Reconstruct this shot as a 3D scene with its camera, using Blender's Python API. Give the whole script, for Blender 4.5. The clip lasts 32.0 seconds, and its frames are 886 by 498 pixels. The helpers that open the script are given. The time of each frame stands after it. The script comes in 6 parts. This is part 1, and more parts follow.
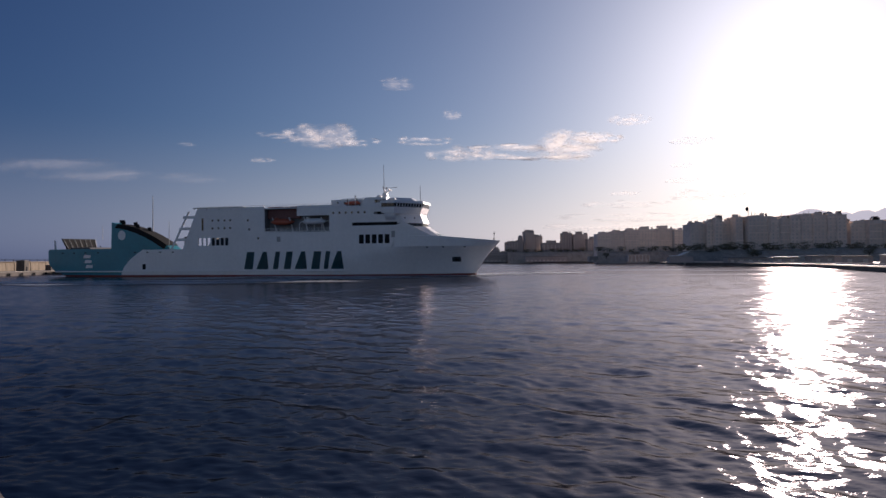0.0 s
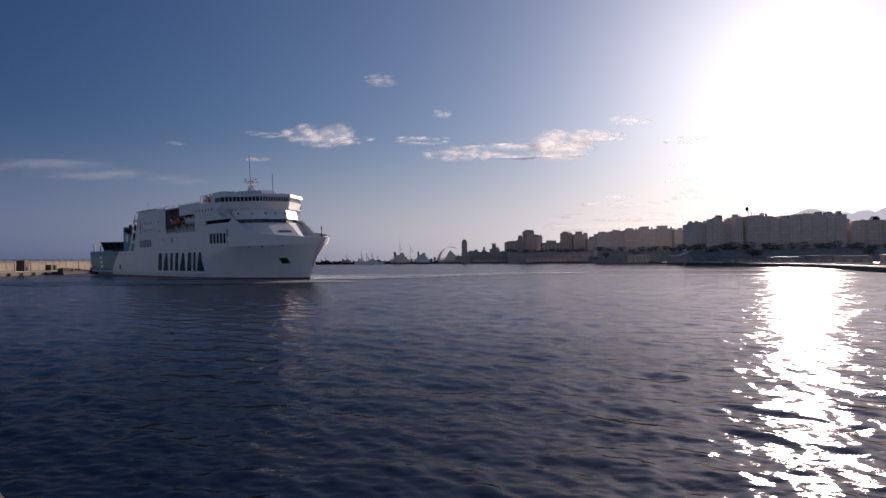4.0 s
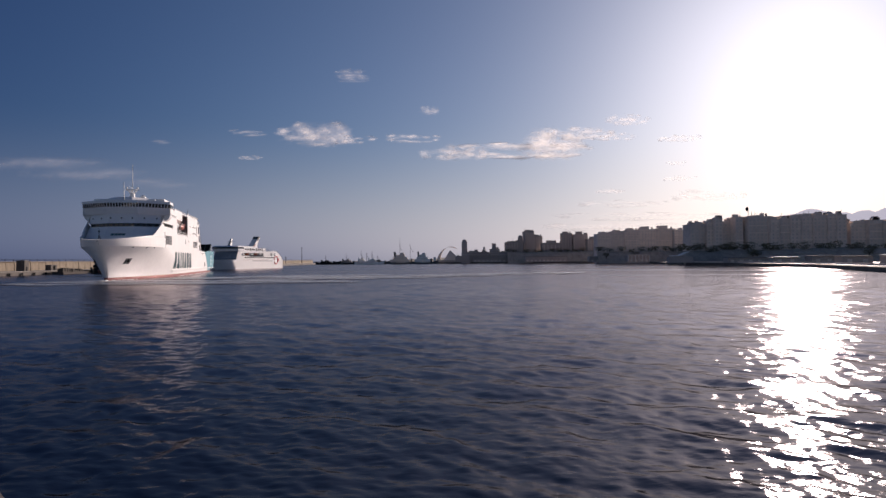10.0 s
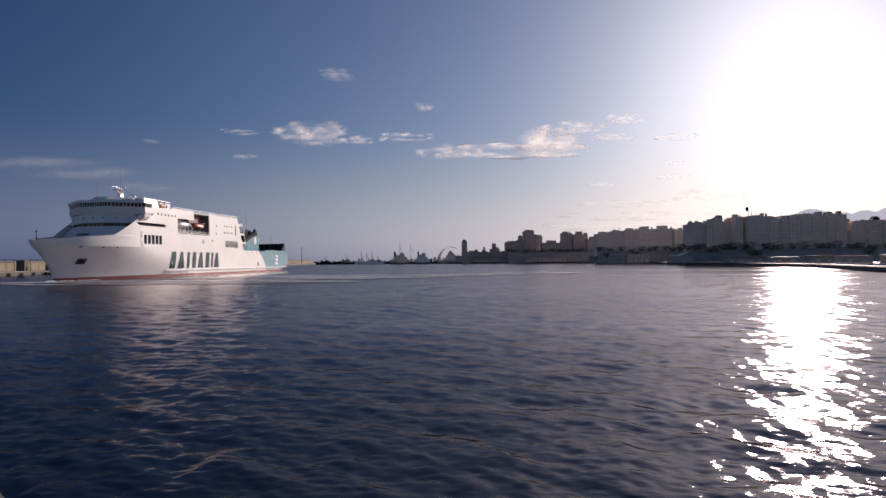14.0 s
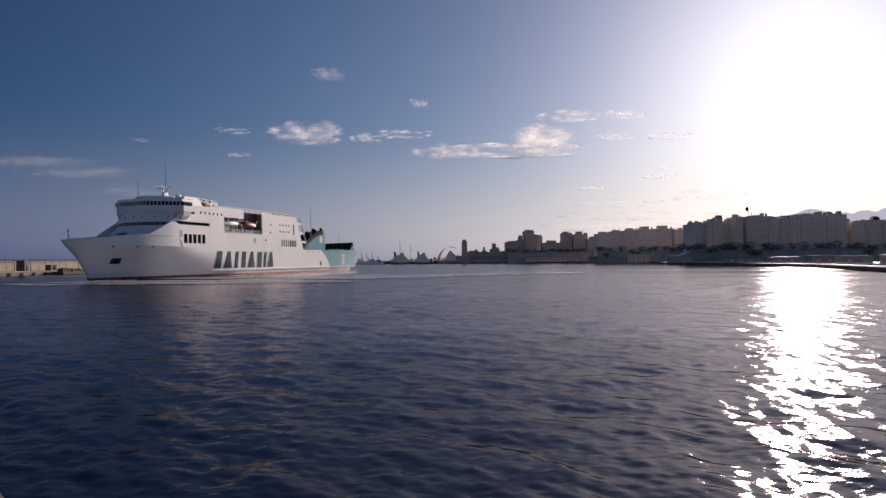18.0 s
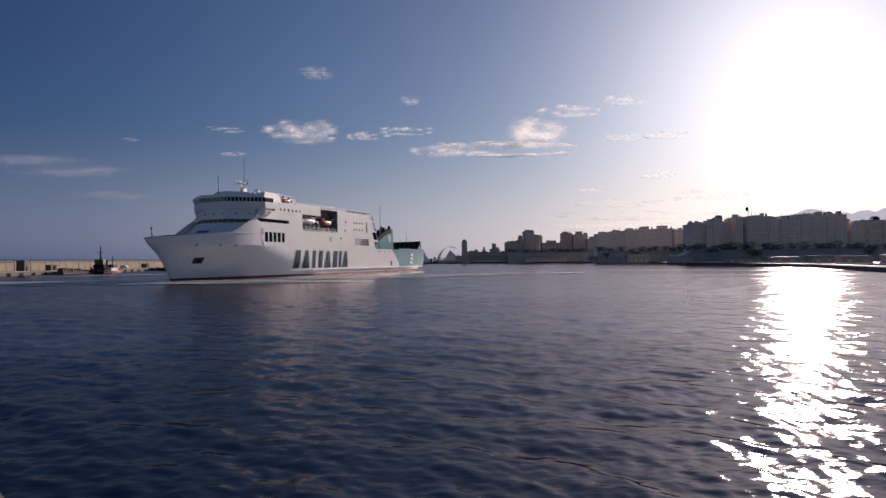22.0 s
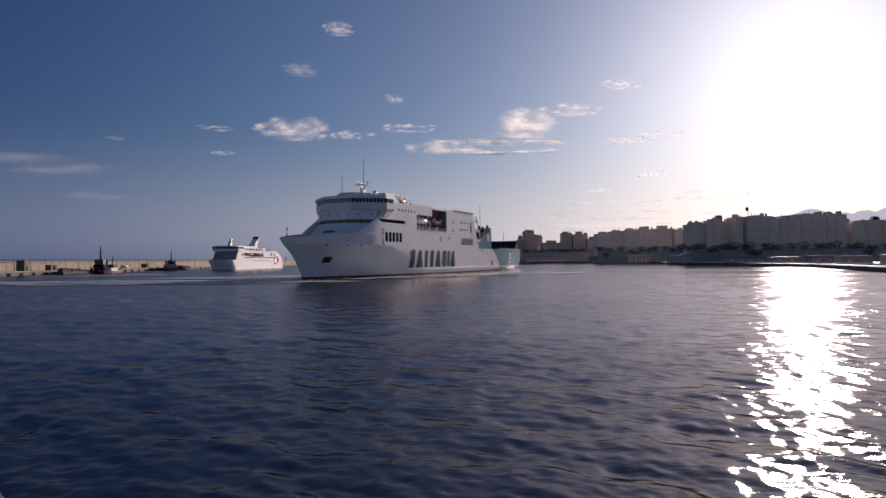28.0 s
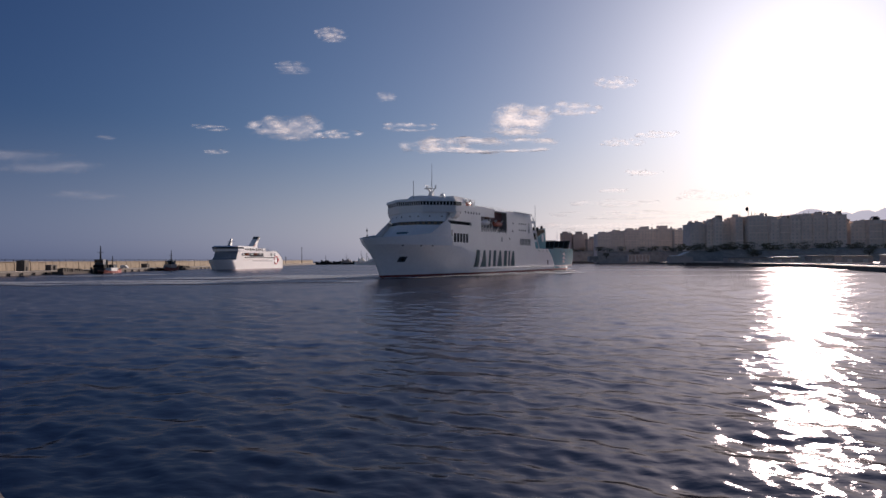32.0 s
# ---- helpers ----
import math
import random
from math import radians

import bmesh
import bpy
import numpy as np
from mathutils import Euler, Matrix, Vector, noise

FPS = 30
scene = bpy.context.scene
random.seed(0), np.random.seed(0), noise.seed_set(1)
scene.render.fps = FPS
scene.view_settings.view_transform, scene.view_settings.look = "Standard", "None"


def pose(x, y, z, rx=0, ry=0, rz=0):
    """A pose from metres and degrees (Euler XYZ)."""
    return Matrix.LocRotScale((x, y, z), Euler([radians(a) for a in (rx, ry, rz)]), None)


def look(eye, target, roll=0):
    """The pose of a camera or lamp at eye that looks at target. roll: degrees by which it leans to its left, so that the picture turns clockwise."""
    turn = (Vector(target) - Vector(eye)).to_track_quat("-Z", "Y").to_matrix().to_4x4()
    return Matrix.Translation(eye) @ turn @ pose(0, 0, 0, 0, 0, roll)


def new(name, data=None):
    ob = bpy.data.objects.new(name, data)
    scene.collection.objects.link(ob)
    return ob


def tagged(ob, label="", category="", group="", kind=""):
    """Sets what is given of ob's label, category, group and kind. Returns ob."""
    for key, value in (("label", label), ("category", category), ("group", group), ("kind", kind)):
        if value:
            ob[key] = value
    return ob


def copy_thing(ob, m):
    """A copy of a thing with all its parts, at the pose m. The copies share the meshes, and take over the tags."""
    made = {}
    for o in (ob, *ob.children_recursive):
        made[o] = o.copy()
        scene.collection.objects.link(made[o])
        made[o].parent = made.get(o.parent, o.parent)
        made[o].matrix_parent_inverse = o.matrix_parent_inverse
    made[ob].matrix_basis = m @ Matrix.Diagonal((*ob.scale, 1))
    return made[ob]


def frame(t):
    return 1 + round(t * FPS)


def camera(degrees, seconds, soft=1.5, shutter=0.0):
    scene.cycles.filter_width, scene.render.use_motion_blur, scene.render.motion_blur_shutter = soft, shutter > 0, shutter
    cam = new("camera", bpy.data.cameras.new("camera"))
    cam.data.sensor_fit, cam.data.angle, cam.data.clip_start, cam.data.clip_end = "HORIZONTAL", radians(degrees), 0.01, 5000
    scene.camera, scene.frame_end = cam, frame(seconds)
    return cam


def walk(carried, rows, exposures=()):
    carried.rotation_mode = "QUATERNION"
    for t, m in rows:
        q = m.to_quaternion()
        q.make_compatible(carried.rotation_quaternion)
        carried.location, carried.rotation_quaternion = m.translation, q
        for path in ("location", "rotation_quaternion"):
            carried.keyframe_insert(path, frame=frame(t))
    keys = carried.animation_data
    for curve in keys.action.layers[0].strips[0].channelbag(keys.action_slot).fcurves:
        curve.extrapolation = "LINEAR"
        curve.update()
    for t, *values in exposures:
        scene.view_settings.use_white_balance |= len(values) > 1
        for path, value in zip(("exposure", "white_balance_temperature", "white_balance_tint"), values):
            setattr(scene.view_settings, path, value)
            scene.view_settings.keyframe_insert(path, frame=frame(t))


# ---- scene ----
cam = camera(70.96, 32.0, soft=1.5)
EYE = (0.0, 0.0, 5.9)
AIM = (0.0, 100.0, 5.9 + 100 * math.tan(radians(0.99)))
walk(cam, [(0.0, look(EYE, AIM, -0.42)), (32.0, look(EYE, AIM, -0.42))],
     exposures=[(0.0, 0.12, 5850, 22), (7.0, 0.05, 5850, 22), (13.0, 0.0, 5850, 22), (25.0, 0.0, 5850, 22), (32.0, 0.05, 5850, 22)])

# ---- light ----
SUN_AZ, SUN_EL = 30.2, 17.7          # degrees clockwise from +y, degrees above the horizon
world = bpy.data.worlds.new("sky")
scene.world = world
world.use_nodes = True
wn, wl = world.node_tree.nodes, world.node_tree.links
sky = wn.new("ShaderNodeTexSky")
sky.sky_type = "NISHITA"
sky.sun_disc = False
sky.sun_elevation, sky.sun_rotation = radians(SUN_EL), radians(SUN_AZ)
sky.air_density, sky.dust_density, sky.ozone_density = 1.0, 1.25, 3.8
# sea haze: towards the horizon the sky loses colour and keeps its light
way = wn.new("ShaderNodeTexCoord")
axes = wn.new("ShaderNodeSeparateXYZ")
wl.new(way.outputs["Generated"], axes.inputs[0])
haze = wn.new("ShaderNodeMapRange")
haze.interpolation_type = "SMOOTHSTEP"
haze.inputs[1].default_value, haze.inputs[2].default_value = -0.02, 0.22
haze.inputs[3].default_value, haze.inputs[4].default_value = 0.84, 0.0
wl.new(axes.outputs["Z"], haze.inputs[0])
grey = wn.new("ShaderNodeRGBToBW")
wl.new(sky.outputs[0], grey.inputs[0])
tone = wn.new("ShaderNodeCombineXYZ")
for i, (gain, bend) in enumerate(((2.75, 0.645), (3.1, 0.57), (4.2, 0.44))):
    even = wn.new("ShaderNodeMath")
    even.operation = "POWER"
    even.inputs[1].default_value = bend
    wl.new(grey.outputs[0], even.inputs[0])
    lift = wn.new("ShaderNodeMath")
    lift.operation = "MULTIPLY"
    lift.inputs[1].default_value = gain
    wl.new(even.outputs[0], lift.inputs[0])
    wl.new(lift.outputs[0], tone.inputs[i])
blend = wn.new("ShaderNodeMix")
blend.data_type = "RGBA"
wl.new(haze.outputs[0], blend.inputs[0])
clean_air = wn.new("ShaderNodeHueSaturation")
clean_air.inputs["Saturation"].default_value = 1.05
wl.new(sky.outputs[0], clean_air.inputs["Color"])
wl.new(clean_air.outputs[0], blend.inputs[6])
wl.new(tone.outputs[0], blend.inputs[7])
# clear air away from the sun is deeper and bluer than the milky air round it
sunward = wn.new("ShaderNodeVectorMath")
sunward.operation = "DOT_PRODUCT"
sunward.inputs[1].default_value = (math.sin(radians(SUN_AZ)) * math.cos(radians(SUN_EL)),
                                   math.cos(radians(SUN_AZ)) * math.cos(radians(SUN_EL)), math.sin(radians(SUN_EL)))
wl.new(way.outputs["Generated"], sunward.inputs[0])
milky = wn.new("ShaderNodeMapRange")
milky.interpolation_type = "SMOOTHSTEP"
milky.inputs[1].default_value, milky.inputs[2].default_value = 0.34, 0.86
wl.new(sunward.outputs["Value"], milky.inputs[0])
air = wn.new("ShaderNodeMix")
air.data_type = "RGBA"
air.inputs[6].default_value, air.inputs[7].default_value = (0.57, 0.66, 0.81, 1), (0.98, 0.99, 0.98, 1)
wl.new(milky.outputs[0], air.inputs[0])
# and opposite the low sun the sky pales again
behind = wn.new("ShaderNodeMapRange")
behind.interpolation_type = "SMOOTHSTEP"
behind.inputs[1].default_value, behind.inputs[2].default_value = 0.0, -0.6
wl.new(sunward.outputs["Value"], behind.inputs[0])
pale = wn.new("ShaderNodeMix")
pale.data_type = "RGBA"
pale.inputs[7].default_value = (1.52, 1.29, 1.03, 1)
wl.new(behind.outputs[0], pale.inputs[0])
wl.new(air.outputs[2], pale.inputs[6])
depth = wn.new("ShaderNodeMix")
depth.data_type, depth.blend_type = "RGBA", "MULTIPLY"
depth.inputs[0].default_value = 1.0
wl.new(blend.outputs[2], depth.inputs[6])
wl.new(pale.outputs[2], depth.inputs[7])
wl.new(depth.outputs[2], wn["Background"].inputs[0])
wn["Background"].inputs[1].default_value = 0.0445
sun = new("sun", bpy.data.lights.new("sun", "SUN"))
sun.data.energy, sun.data.angle, sun.data.color = 4.7, radians(0.6), (1.0, 0.83, 0.62)
to_sun = Vector((math.sin(radians(SUN_AZ)) * math.cos(radians(SUN_EL)),
                 math.cos(radians(SUN_AZ)) * math.cos(radians(SUN_EL)), math.sin(radians(SUN_EL))))
sun.matrix_world = look(to_sun * 50, (0, 0, 0))


# ---- materials ----
ROUGH_NEAR, ROUGH_FAR, RIPPLE, GLOSS_MOST = 0.2, 0.28, 0.085, 0.575


def nodes_of(name):
    m = bpy.data.materials.new(name)
    m.use_nodes = True
    return m, m.node_tree.nodes, m.node_tree.links, m.node_tree.nodes["Principled BSDF"]


def paint(name, color, rough=0.5, metal=0.0, grain=0.15, scale=0.6, bump=0.05, vary=0.0, streak=0.0, fine=6.0):
    """A surface with stains at two scales, fine relief and, if asked for, run-down streaks and a shade for each piece."""
    m, n, l, p = nodes_of(name)
    tc = n.new("ShaderNodeTexCoord")
    big = n.new("ShaderNodeTexNoise")
    big.inputs["Scale"].default_value, big.inputs["Detail"].default_value = scale, 5
    small = n.new("ShaderNodeTexNoise")
    small.inputs["Scale"].default_value, small.inputs["Detail"].default_value = scale * fine, 4
    l.new(tc.outputs["Object"], big.inputs["Vector"])
    l.new(tc.outputs["Object"], small.inputs["Vector"])
    add = n.new("ShaderNodeMath")
    add.operation = "ADD"
    l.new(big.outputs["Fac"], add.inputs[0])
    l.new(small.outputs["Fac"], add.inputs[1])
    last = add
    if streak:
        mp = n.new("ShaderNodeMapping")
        mp.inputs["Scale"].default_value = (1.6, 1.6, 0.06)
        st = n.new("ShaderNodeTexNoise")
        st.inputs["Scale"].default_value, st.inputs["Detail"].default_value = 1.0, 6
        l.new(tc.outputs["Object"], mp.inputs["Vector"])
        l.new(mp.outputs["Vector"], st.inputs["Vector"])
        s2 = n.new("ShaderNodeMath")
        s2.operation = "MULTIPLY_ADD"
        s2.inputs[1].default_value, s2.inputs[2].default_value = streak * 2, -streak
        l.new(st.outputs["Fac"], s2.inputs[0])
        a2 = n.new("ShaderNodeMath")
        a2.operation = "ADD"
        l.new(add.outputs[0], a2.inputs[0])
        l.new(s2.outputs[0], a2.inputs[1])
        last = a2
    if vary:
        oi = n.new("ShaderNodeObjectInfo")
        v2 = n.new("ShaderNodeMath")
        v2.operation = "MULTIPLY_ADD"
        v2.inputs[1].default_value, v2.inputs[2].default_value = vary * 2, -vary
        l.new(oi.outputs["Random"], v2.inputs[0])
        a3 = n.new("ShaderNodeMath")
        a3.operation = "ADD"
        l.new(last.outputs[0], a3.inputs[0])
        l.new(v2.outputs[0], a3.inputs[1])
        last = a3
    ramp = n.new("ShaderNodeMapRange")
    ramp.inputs[1].default_value, ramp.inputs[2].default_value = 0.6, 1.4
    ramp.inputs[3].default_value, ramp.inputs[4].default_value = 1.0 - grain, 1.0 + grain
    l.new(last.outputs[0], ramp.inputs[0])
    mul = n.new("ShaderNodeVectorMath")
    mul.operation = "SCALE"
    mul.inputs[0].default_value = color
    l.new(ramp.outputs[0], mul.inputs["Scale"])
    l.new(mul.outputs[0], p.inputs["Base Color"])
    p.inputs["Roughness"].default_value, p.inputs["Metallic"].default_value = rough, metal
    if bump:
        b = n.new("ShaderNodeBump")
        b.inputs["Strength"].default_value, b.inputs["Distance"].default_value = bump, 0.3
        l.new(small.outputs["Fac"], b.inputs["Height"])
        l.new(b.outputs[0], p.inputs["Normal"])
    return m


WHITE = paint("ship_white_paint", (0.84, 0.83, 0.81), 0.38, grain=0.06, scale=0.15, bump=0.02, streak=0.25)
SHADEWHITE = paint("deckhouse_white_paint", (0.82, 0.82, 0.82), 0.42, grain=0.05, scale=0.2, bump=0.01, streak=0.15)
TEAL = paint("ship_teal_paint", (0.03, 0.25, 0.325), 0.35, grain=0.12, scale=0.15, bump=0.02, streak=0.25)
LETTER = paint("dark_teal_paint", (0.02, 0.105, 0.135), 0.4, grain=0.1, scale=0.5, bump=0)
RED = paint("antifouling_red_paint", (0.22, 0.036, 0.024), 0.5, grain=0.25, scale=0.3, bump=0.05, streak=0.3)
DECK = paint("deck_green_grey", (0.16, 0.19, 0.19), 0.7, grain=0.2, scale=0.4)
DARK = paint("black_steel", (0.02, 0.021, 0.023), 0.85, grain=0.2)
DARK.node_tree.nodes["Principled BSDF"].inputs["Specular IOR Level"].default_value = 0.12
DARKBLUE = paint("dark_blue_grey_steel", (0.045, 0.06, 0.075), 0.5, grain=0.2)
# Grey instead of white: the shade of the recesses is put into this colour.
INNER = paint("recess_paint_with_shade", (0.25, 0.25, 0.25), 0.7, grain=0.2)
ORANGE = paint("lifeboat_orange", (0.42, 0.10, 0.05), 0.4, grain=0.12)
MAROON = paint("dark_red_brown_paint", (0.17, 0.075, 0.07), 0.6, grain=0.2)
SIGNRED = paint("bright_red_paint", (0.72, 0.04, 0.05), 0.4, grain=0.1)
STEEL = paint("grey_steel", (0.35, 0.36, 0.37), 0.4, 0.3, grain=0.15)
CONCRETE = paint("breakwater_concrete", (0.30, 0.245, 0.18), 0.9, grain=0.3, scale=0.25, bump=0.3, vary=0.12, streak=0.35)
QUAYSIDE = paint("wet_quay_concrete", (0.12, 0.104, 0.09), 0.8, grain=0.4, scale=0.3, bump=0.5, streak=0.3)
APRON = paint("quay_paving", (0.3, 0.27, 0.24), 0.5, grain=0.25, scale=0.2, bump=0.2)
ROCK = paint("dark_rock", (0.07, 0.06, 0.052), 0.9, grain=0.4, scale=0.6, bump=0.5, vary=0.2)
RUBBER = paint("black_rubber", (0.015, 0.015, 0.015), 0.8, grain=0.3)
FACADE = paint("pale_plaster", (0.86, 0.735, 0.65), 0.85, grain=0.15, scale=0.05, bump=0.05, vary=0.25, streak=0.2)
FACADE2 = paint("brown_plaster", (0.45, 0.385, 0.355), 0.85, grain=0.15, scale=0.05, bump=0.05, vary=0.25, streak=0.2)
ROOF = paint("grey_roof", (0.2, 0.19, 0.19), 0.85, grain=0.2, scale=0.1)
ROOFWHITE = paint("white_sheet_roof", (0.68, 0.68, 0.68), 0.42, grain=0.08, scale=0.1)
LEAF = paint("dark_foliage", (0.12, 0.118, 0.09), 0.8, grain=0.4, scale=0.8, bump=0, vary=0.2)


def let_light_through(m, color):
    """Thin leaves pass some of the sunlight that falls on their far side."""
    n, l = m.node_tree.nodes, m.node_tree.links
    out = n["Material Output"]
    face = out.inputs["Surface"].links[0].from_socket
    thin = n.new("ShaderNodeBsdfTranslucent")
    thin.inputs["Color"].default_value = (*color, 1)
    mix = n.new("ShaderNodeMixShader")
    mix.inputs[0].default_value = 0.7
    l.new(face, mix.inputs[1])
    l.new(thin.outputs[0], mix.inputs[2])
    l.new(mix.outputs[0], out.inputs["Surface"])


let_light_through(LEAF, (0.3, 0.27, 0.17))
BARK = paint("brown_bark", (0.11, 0.08, 0.06), 0.9, grain=0.3, scale=2)
# Earth paler than its own colour: the haze over the bank, painted in.
EARTH = paint("haze_paled_earth_and_scrub", (0.42, 0.37, 0.32), 0.95, grain=0.4, scale=0.15, bump=0.4)
HILL = paint("dry_hillside", (0.16, 0.14, 0.11), 0.95, grain=0.3, scale=0.01, bump=0.1)


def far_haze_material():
    """The mountain is so far off that only the lit air before it is seen: haze put in as emission."""
    m, n, l, p = nodes_of("mountain_haze_glow")
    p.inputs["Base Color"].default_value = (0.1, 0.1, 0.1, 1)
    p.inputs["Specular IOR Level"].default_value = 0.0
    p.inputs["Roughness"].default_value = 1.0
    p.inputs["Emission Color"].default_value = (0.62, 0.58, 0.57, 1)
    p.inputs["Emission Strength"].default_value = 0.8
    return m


FARHILL = far_haze_material()
FOAM = paint("white_foam", (0.7, 0.72, 0.74), 0.7, grain=0.25, scale=0.6, bump=0.3)


def glass_material(name, color, rough):
    m, n, l, p = nodes_of(name)
    p.inputs["Base Color"].default_value = (*color, 1)
    p.inputs["Roughness"].default_value = rough
    p.inputs["Specular IOR Level"].default_value = 0.6
    return m


GLASS = glass_material("dark_window_glass", (0.012, 0.016, 0.02), 0.06)
# Far panes paled towards the wall colour to put haze in.
HAZEPANE = paint("haze_paled_window", (0.7, 0.63, 0.57), 0.7, grain=0.1, bump=0, vary=0.3)


def water_material():
    """Dark water with resolved ripples near the quay and ever finer, unresolved ones further out."""
    m, n, l, p = nodes_of("harbour_water")
    n.remove(p)
    out = n["Material Output"]
    tc = n.new("ShaderNodeTexCoord")
    slick = n.new("ShaderNodeTexNoise")
    slick.inputs["Scale"].default_value, slick.inputs["Detail"].default_value = 0.012, 4
    mp = n.new("ShaderNodeMapping")
    mp.inputs["Scale"].default_value = (0.5, 1.8, 1)
    mp.inputs["Rotation"].default_value = (0, 0, 0.15)
    l.new(tc.outputs["Object"], mp.inputs["Vector"])
    l.new(mp.outputs["Vector"], slick.inputs["Vector"])
    calm = n.new("ShaderNodeMapRange")
    calm.inputs[1].default_value, calm.inputs[2].default_value = 0.36, 0.62
    calm.inputs[3].default_value, calm.inputs[4].default_value = 0.6, 1.0
    l.new(slick.outputs["Fac"], calm.inputs[0])
    reach = n.new("ShaderNodeVectorMath")
    reach.operation = "LENGTH"
    l.new(tc.outputs["Object"], reach.inputs[0])
    rough = n.new("ShaderNodeMapRange")
    rough.inputs[1].default_value, rough.inputs[2].default_value = 15.0, 220.0
    rough.inputs[3].default_value, rough.inputs[4].default_value = ROUGH_NEAR, ROUGH_FAR
    l.new(reach.outputs["Value"], rough.inputs[0])
    tune = n.new("ShaderNodeMath")
    tune.operation = "MULTIPLY"
    l.new(rough.outputs[0], tune.inputs[0])
    half_calm = n.new("ShaderNodeMapRange")
    half_calm.inputs[1].default_value, half_calm.inputs[2].default_value = 0.6, 1.0
    half_calm.inputs[3].default_value, half_calm.inputs[4].default_value = 0.85, 1.0
    l.new(calm.outputs[0], half_calm.inputs[0])
    l.new(half_calm.outputs[0], tune.inputs[1])
    height = None
    for scale, amount in ((0.25, 0.6), (0.7, 0.7), (1.8, 0.42), (4.5, 0.13)):
        w = n.new("ShaderNodeTexNoise")
        w.inputs["Scale"].default_value, w.inputs["Detail"].default_value = scale, 2.5
        k = n.new("ShaderNodeMapping")
        k.inputs["Scale"].default_value = (0.85, 1.35, 1)
        k.inputs["Rotation"].default_value = (0, 0, 0.4)
        l.new(tc.outputs["Object"], k.inputs["Vector"])
        l.new(k.outputs["Vector"], w.inputs["Vector"])
        mul = n.new("ShaderNodeMath")
        mul.operation = "MULTIPLY"
        mul.inputs[1].default_value = amount
        l.new(w.outputs["Fac"], mul.inputs[0])
        if height is None:
            height = mul
        else:
            a = n.new("ShaderNodeMath")
            a.operation = "ADD"
            l.new(height.outputs[0], a.inputs[0])
            l.new(mul.outputs[0], a.inputs[1])
            height = a
    b = n.new("ShaderNodeBump")
    b.inputs["Distance"].default_value = RIPPLE
    l.new(calm.outputs[0], b.inputs["Strength"])
    l.new(height.outputs[0], b.inputs["Height"])
    deep = n.new("ShaderNodeBsdfDiffuse")
    deep.inputs["Color"].default_value = (0.0014, 0.0019, 0.0046, 1)
    shine = n.new("ShaderNodeBsdfAnisotropic")
    shine.distribution = "BECKMANN"
    shine.inputs["Color"].default_value = (0.99, 0.91, 0.935, 1)
    l.new(tune.outputs[0], shine.inputs["Roughness"])
    fres = n.new("ShaderNodeFresnel")
    fres.inputs["IOR"].default_value = 1.333
    cap_gloss = n.new("ShaderNodeMath")
    cap_gloss.operation = "MINIMUM"
    steepest = n.new("ShaderNodeMapRange")     # no facet that is seen lies flatter to the eye than the waves allow
    steepest.inputs[1].default_value, steepest.inputs[2].default_value = 14.0, 110.0
    steepest.inputs[3].default_value, steepest.inputs[4].default_value = 0.4, GLOSS_MOST
    l.new(reach.outputs["Value"], steepest.inputs[0])
    l.new(steepest.outputs[0], cap_gloss.inputs[1])
    facets = n.new("ShaderNodeMath")          # the facets that mirror the sky lean towards the eye and mirror less
    facets.operation = "MULTIPLY"
    open_water = n.new("ShaderNodeMapRange")
    open_water.inputs[1].default_value, open_water.inputs[2].default_value = 14.0, 56.0
    open_water.inputs[3].default_value, open_water.inputs[4].default_value = 0.34, 0.82
    l.new(reach.outputs["Value"], open_water.inputs[0])
    l.new(open_water.outputs[0], facets.inputs[1])
    l.new(fres.outputs[0], cap_gloss.inputs[0])
    l.new(cap_gloss.outputs[0], facets.inputs[0])
    mix = n.new("ShaderNodeMixShader")
    l.new(b.outputs[0], shine.inputs["Normal"])
    l.new(b.outputs[0], fres.inputs["Normal"])
    l.new(facets.outputs[0], mix.inputs[0])
    l.new(deep.outputs[0], mix.inputs[1])
    l.new(shine.outputs[0], mix.inputs[2])
    l.new(mix.outputs[0], out.inputs["Surface"])
    return m


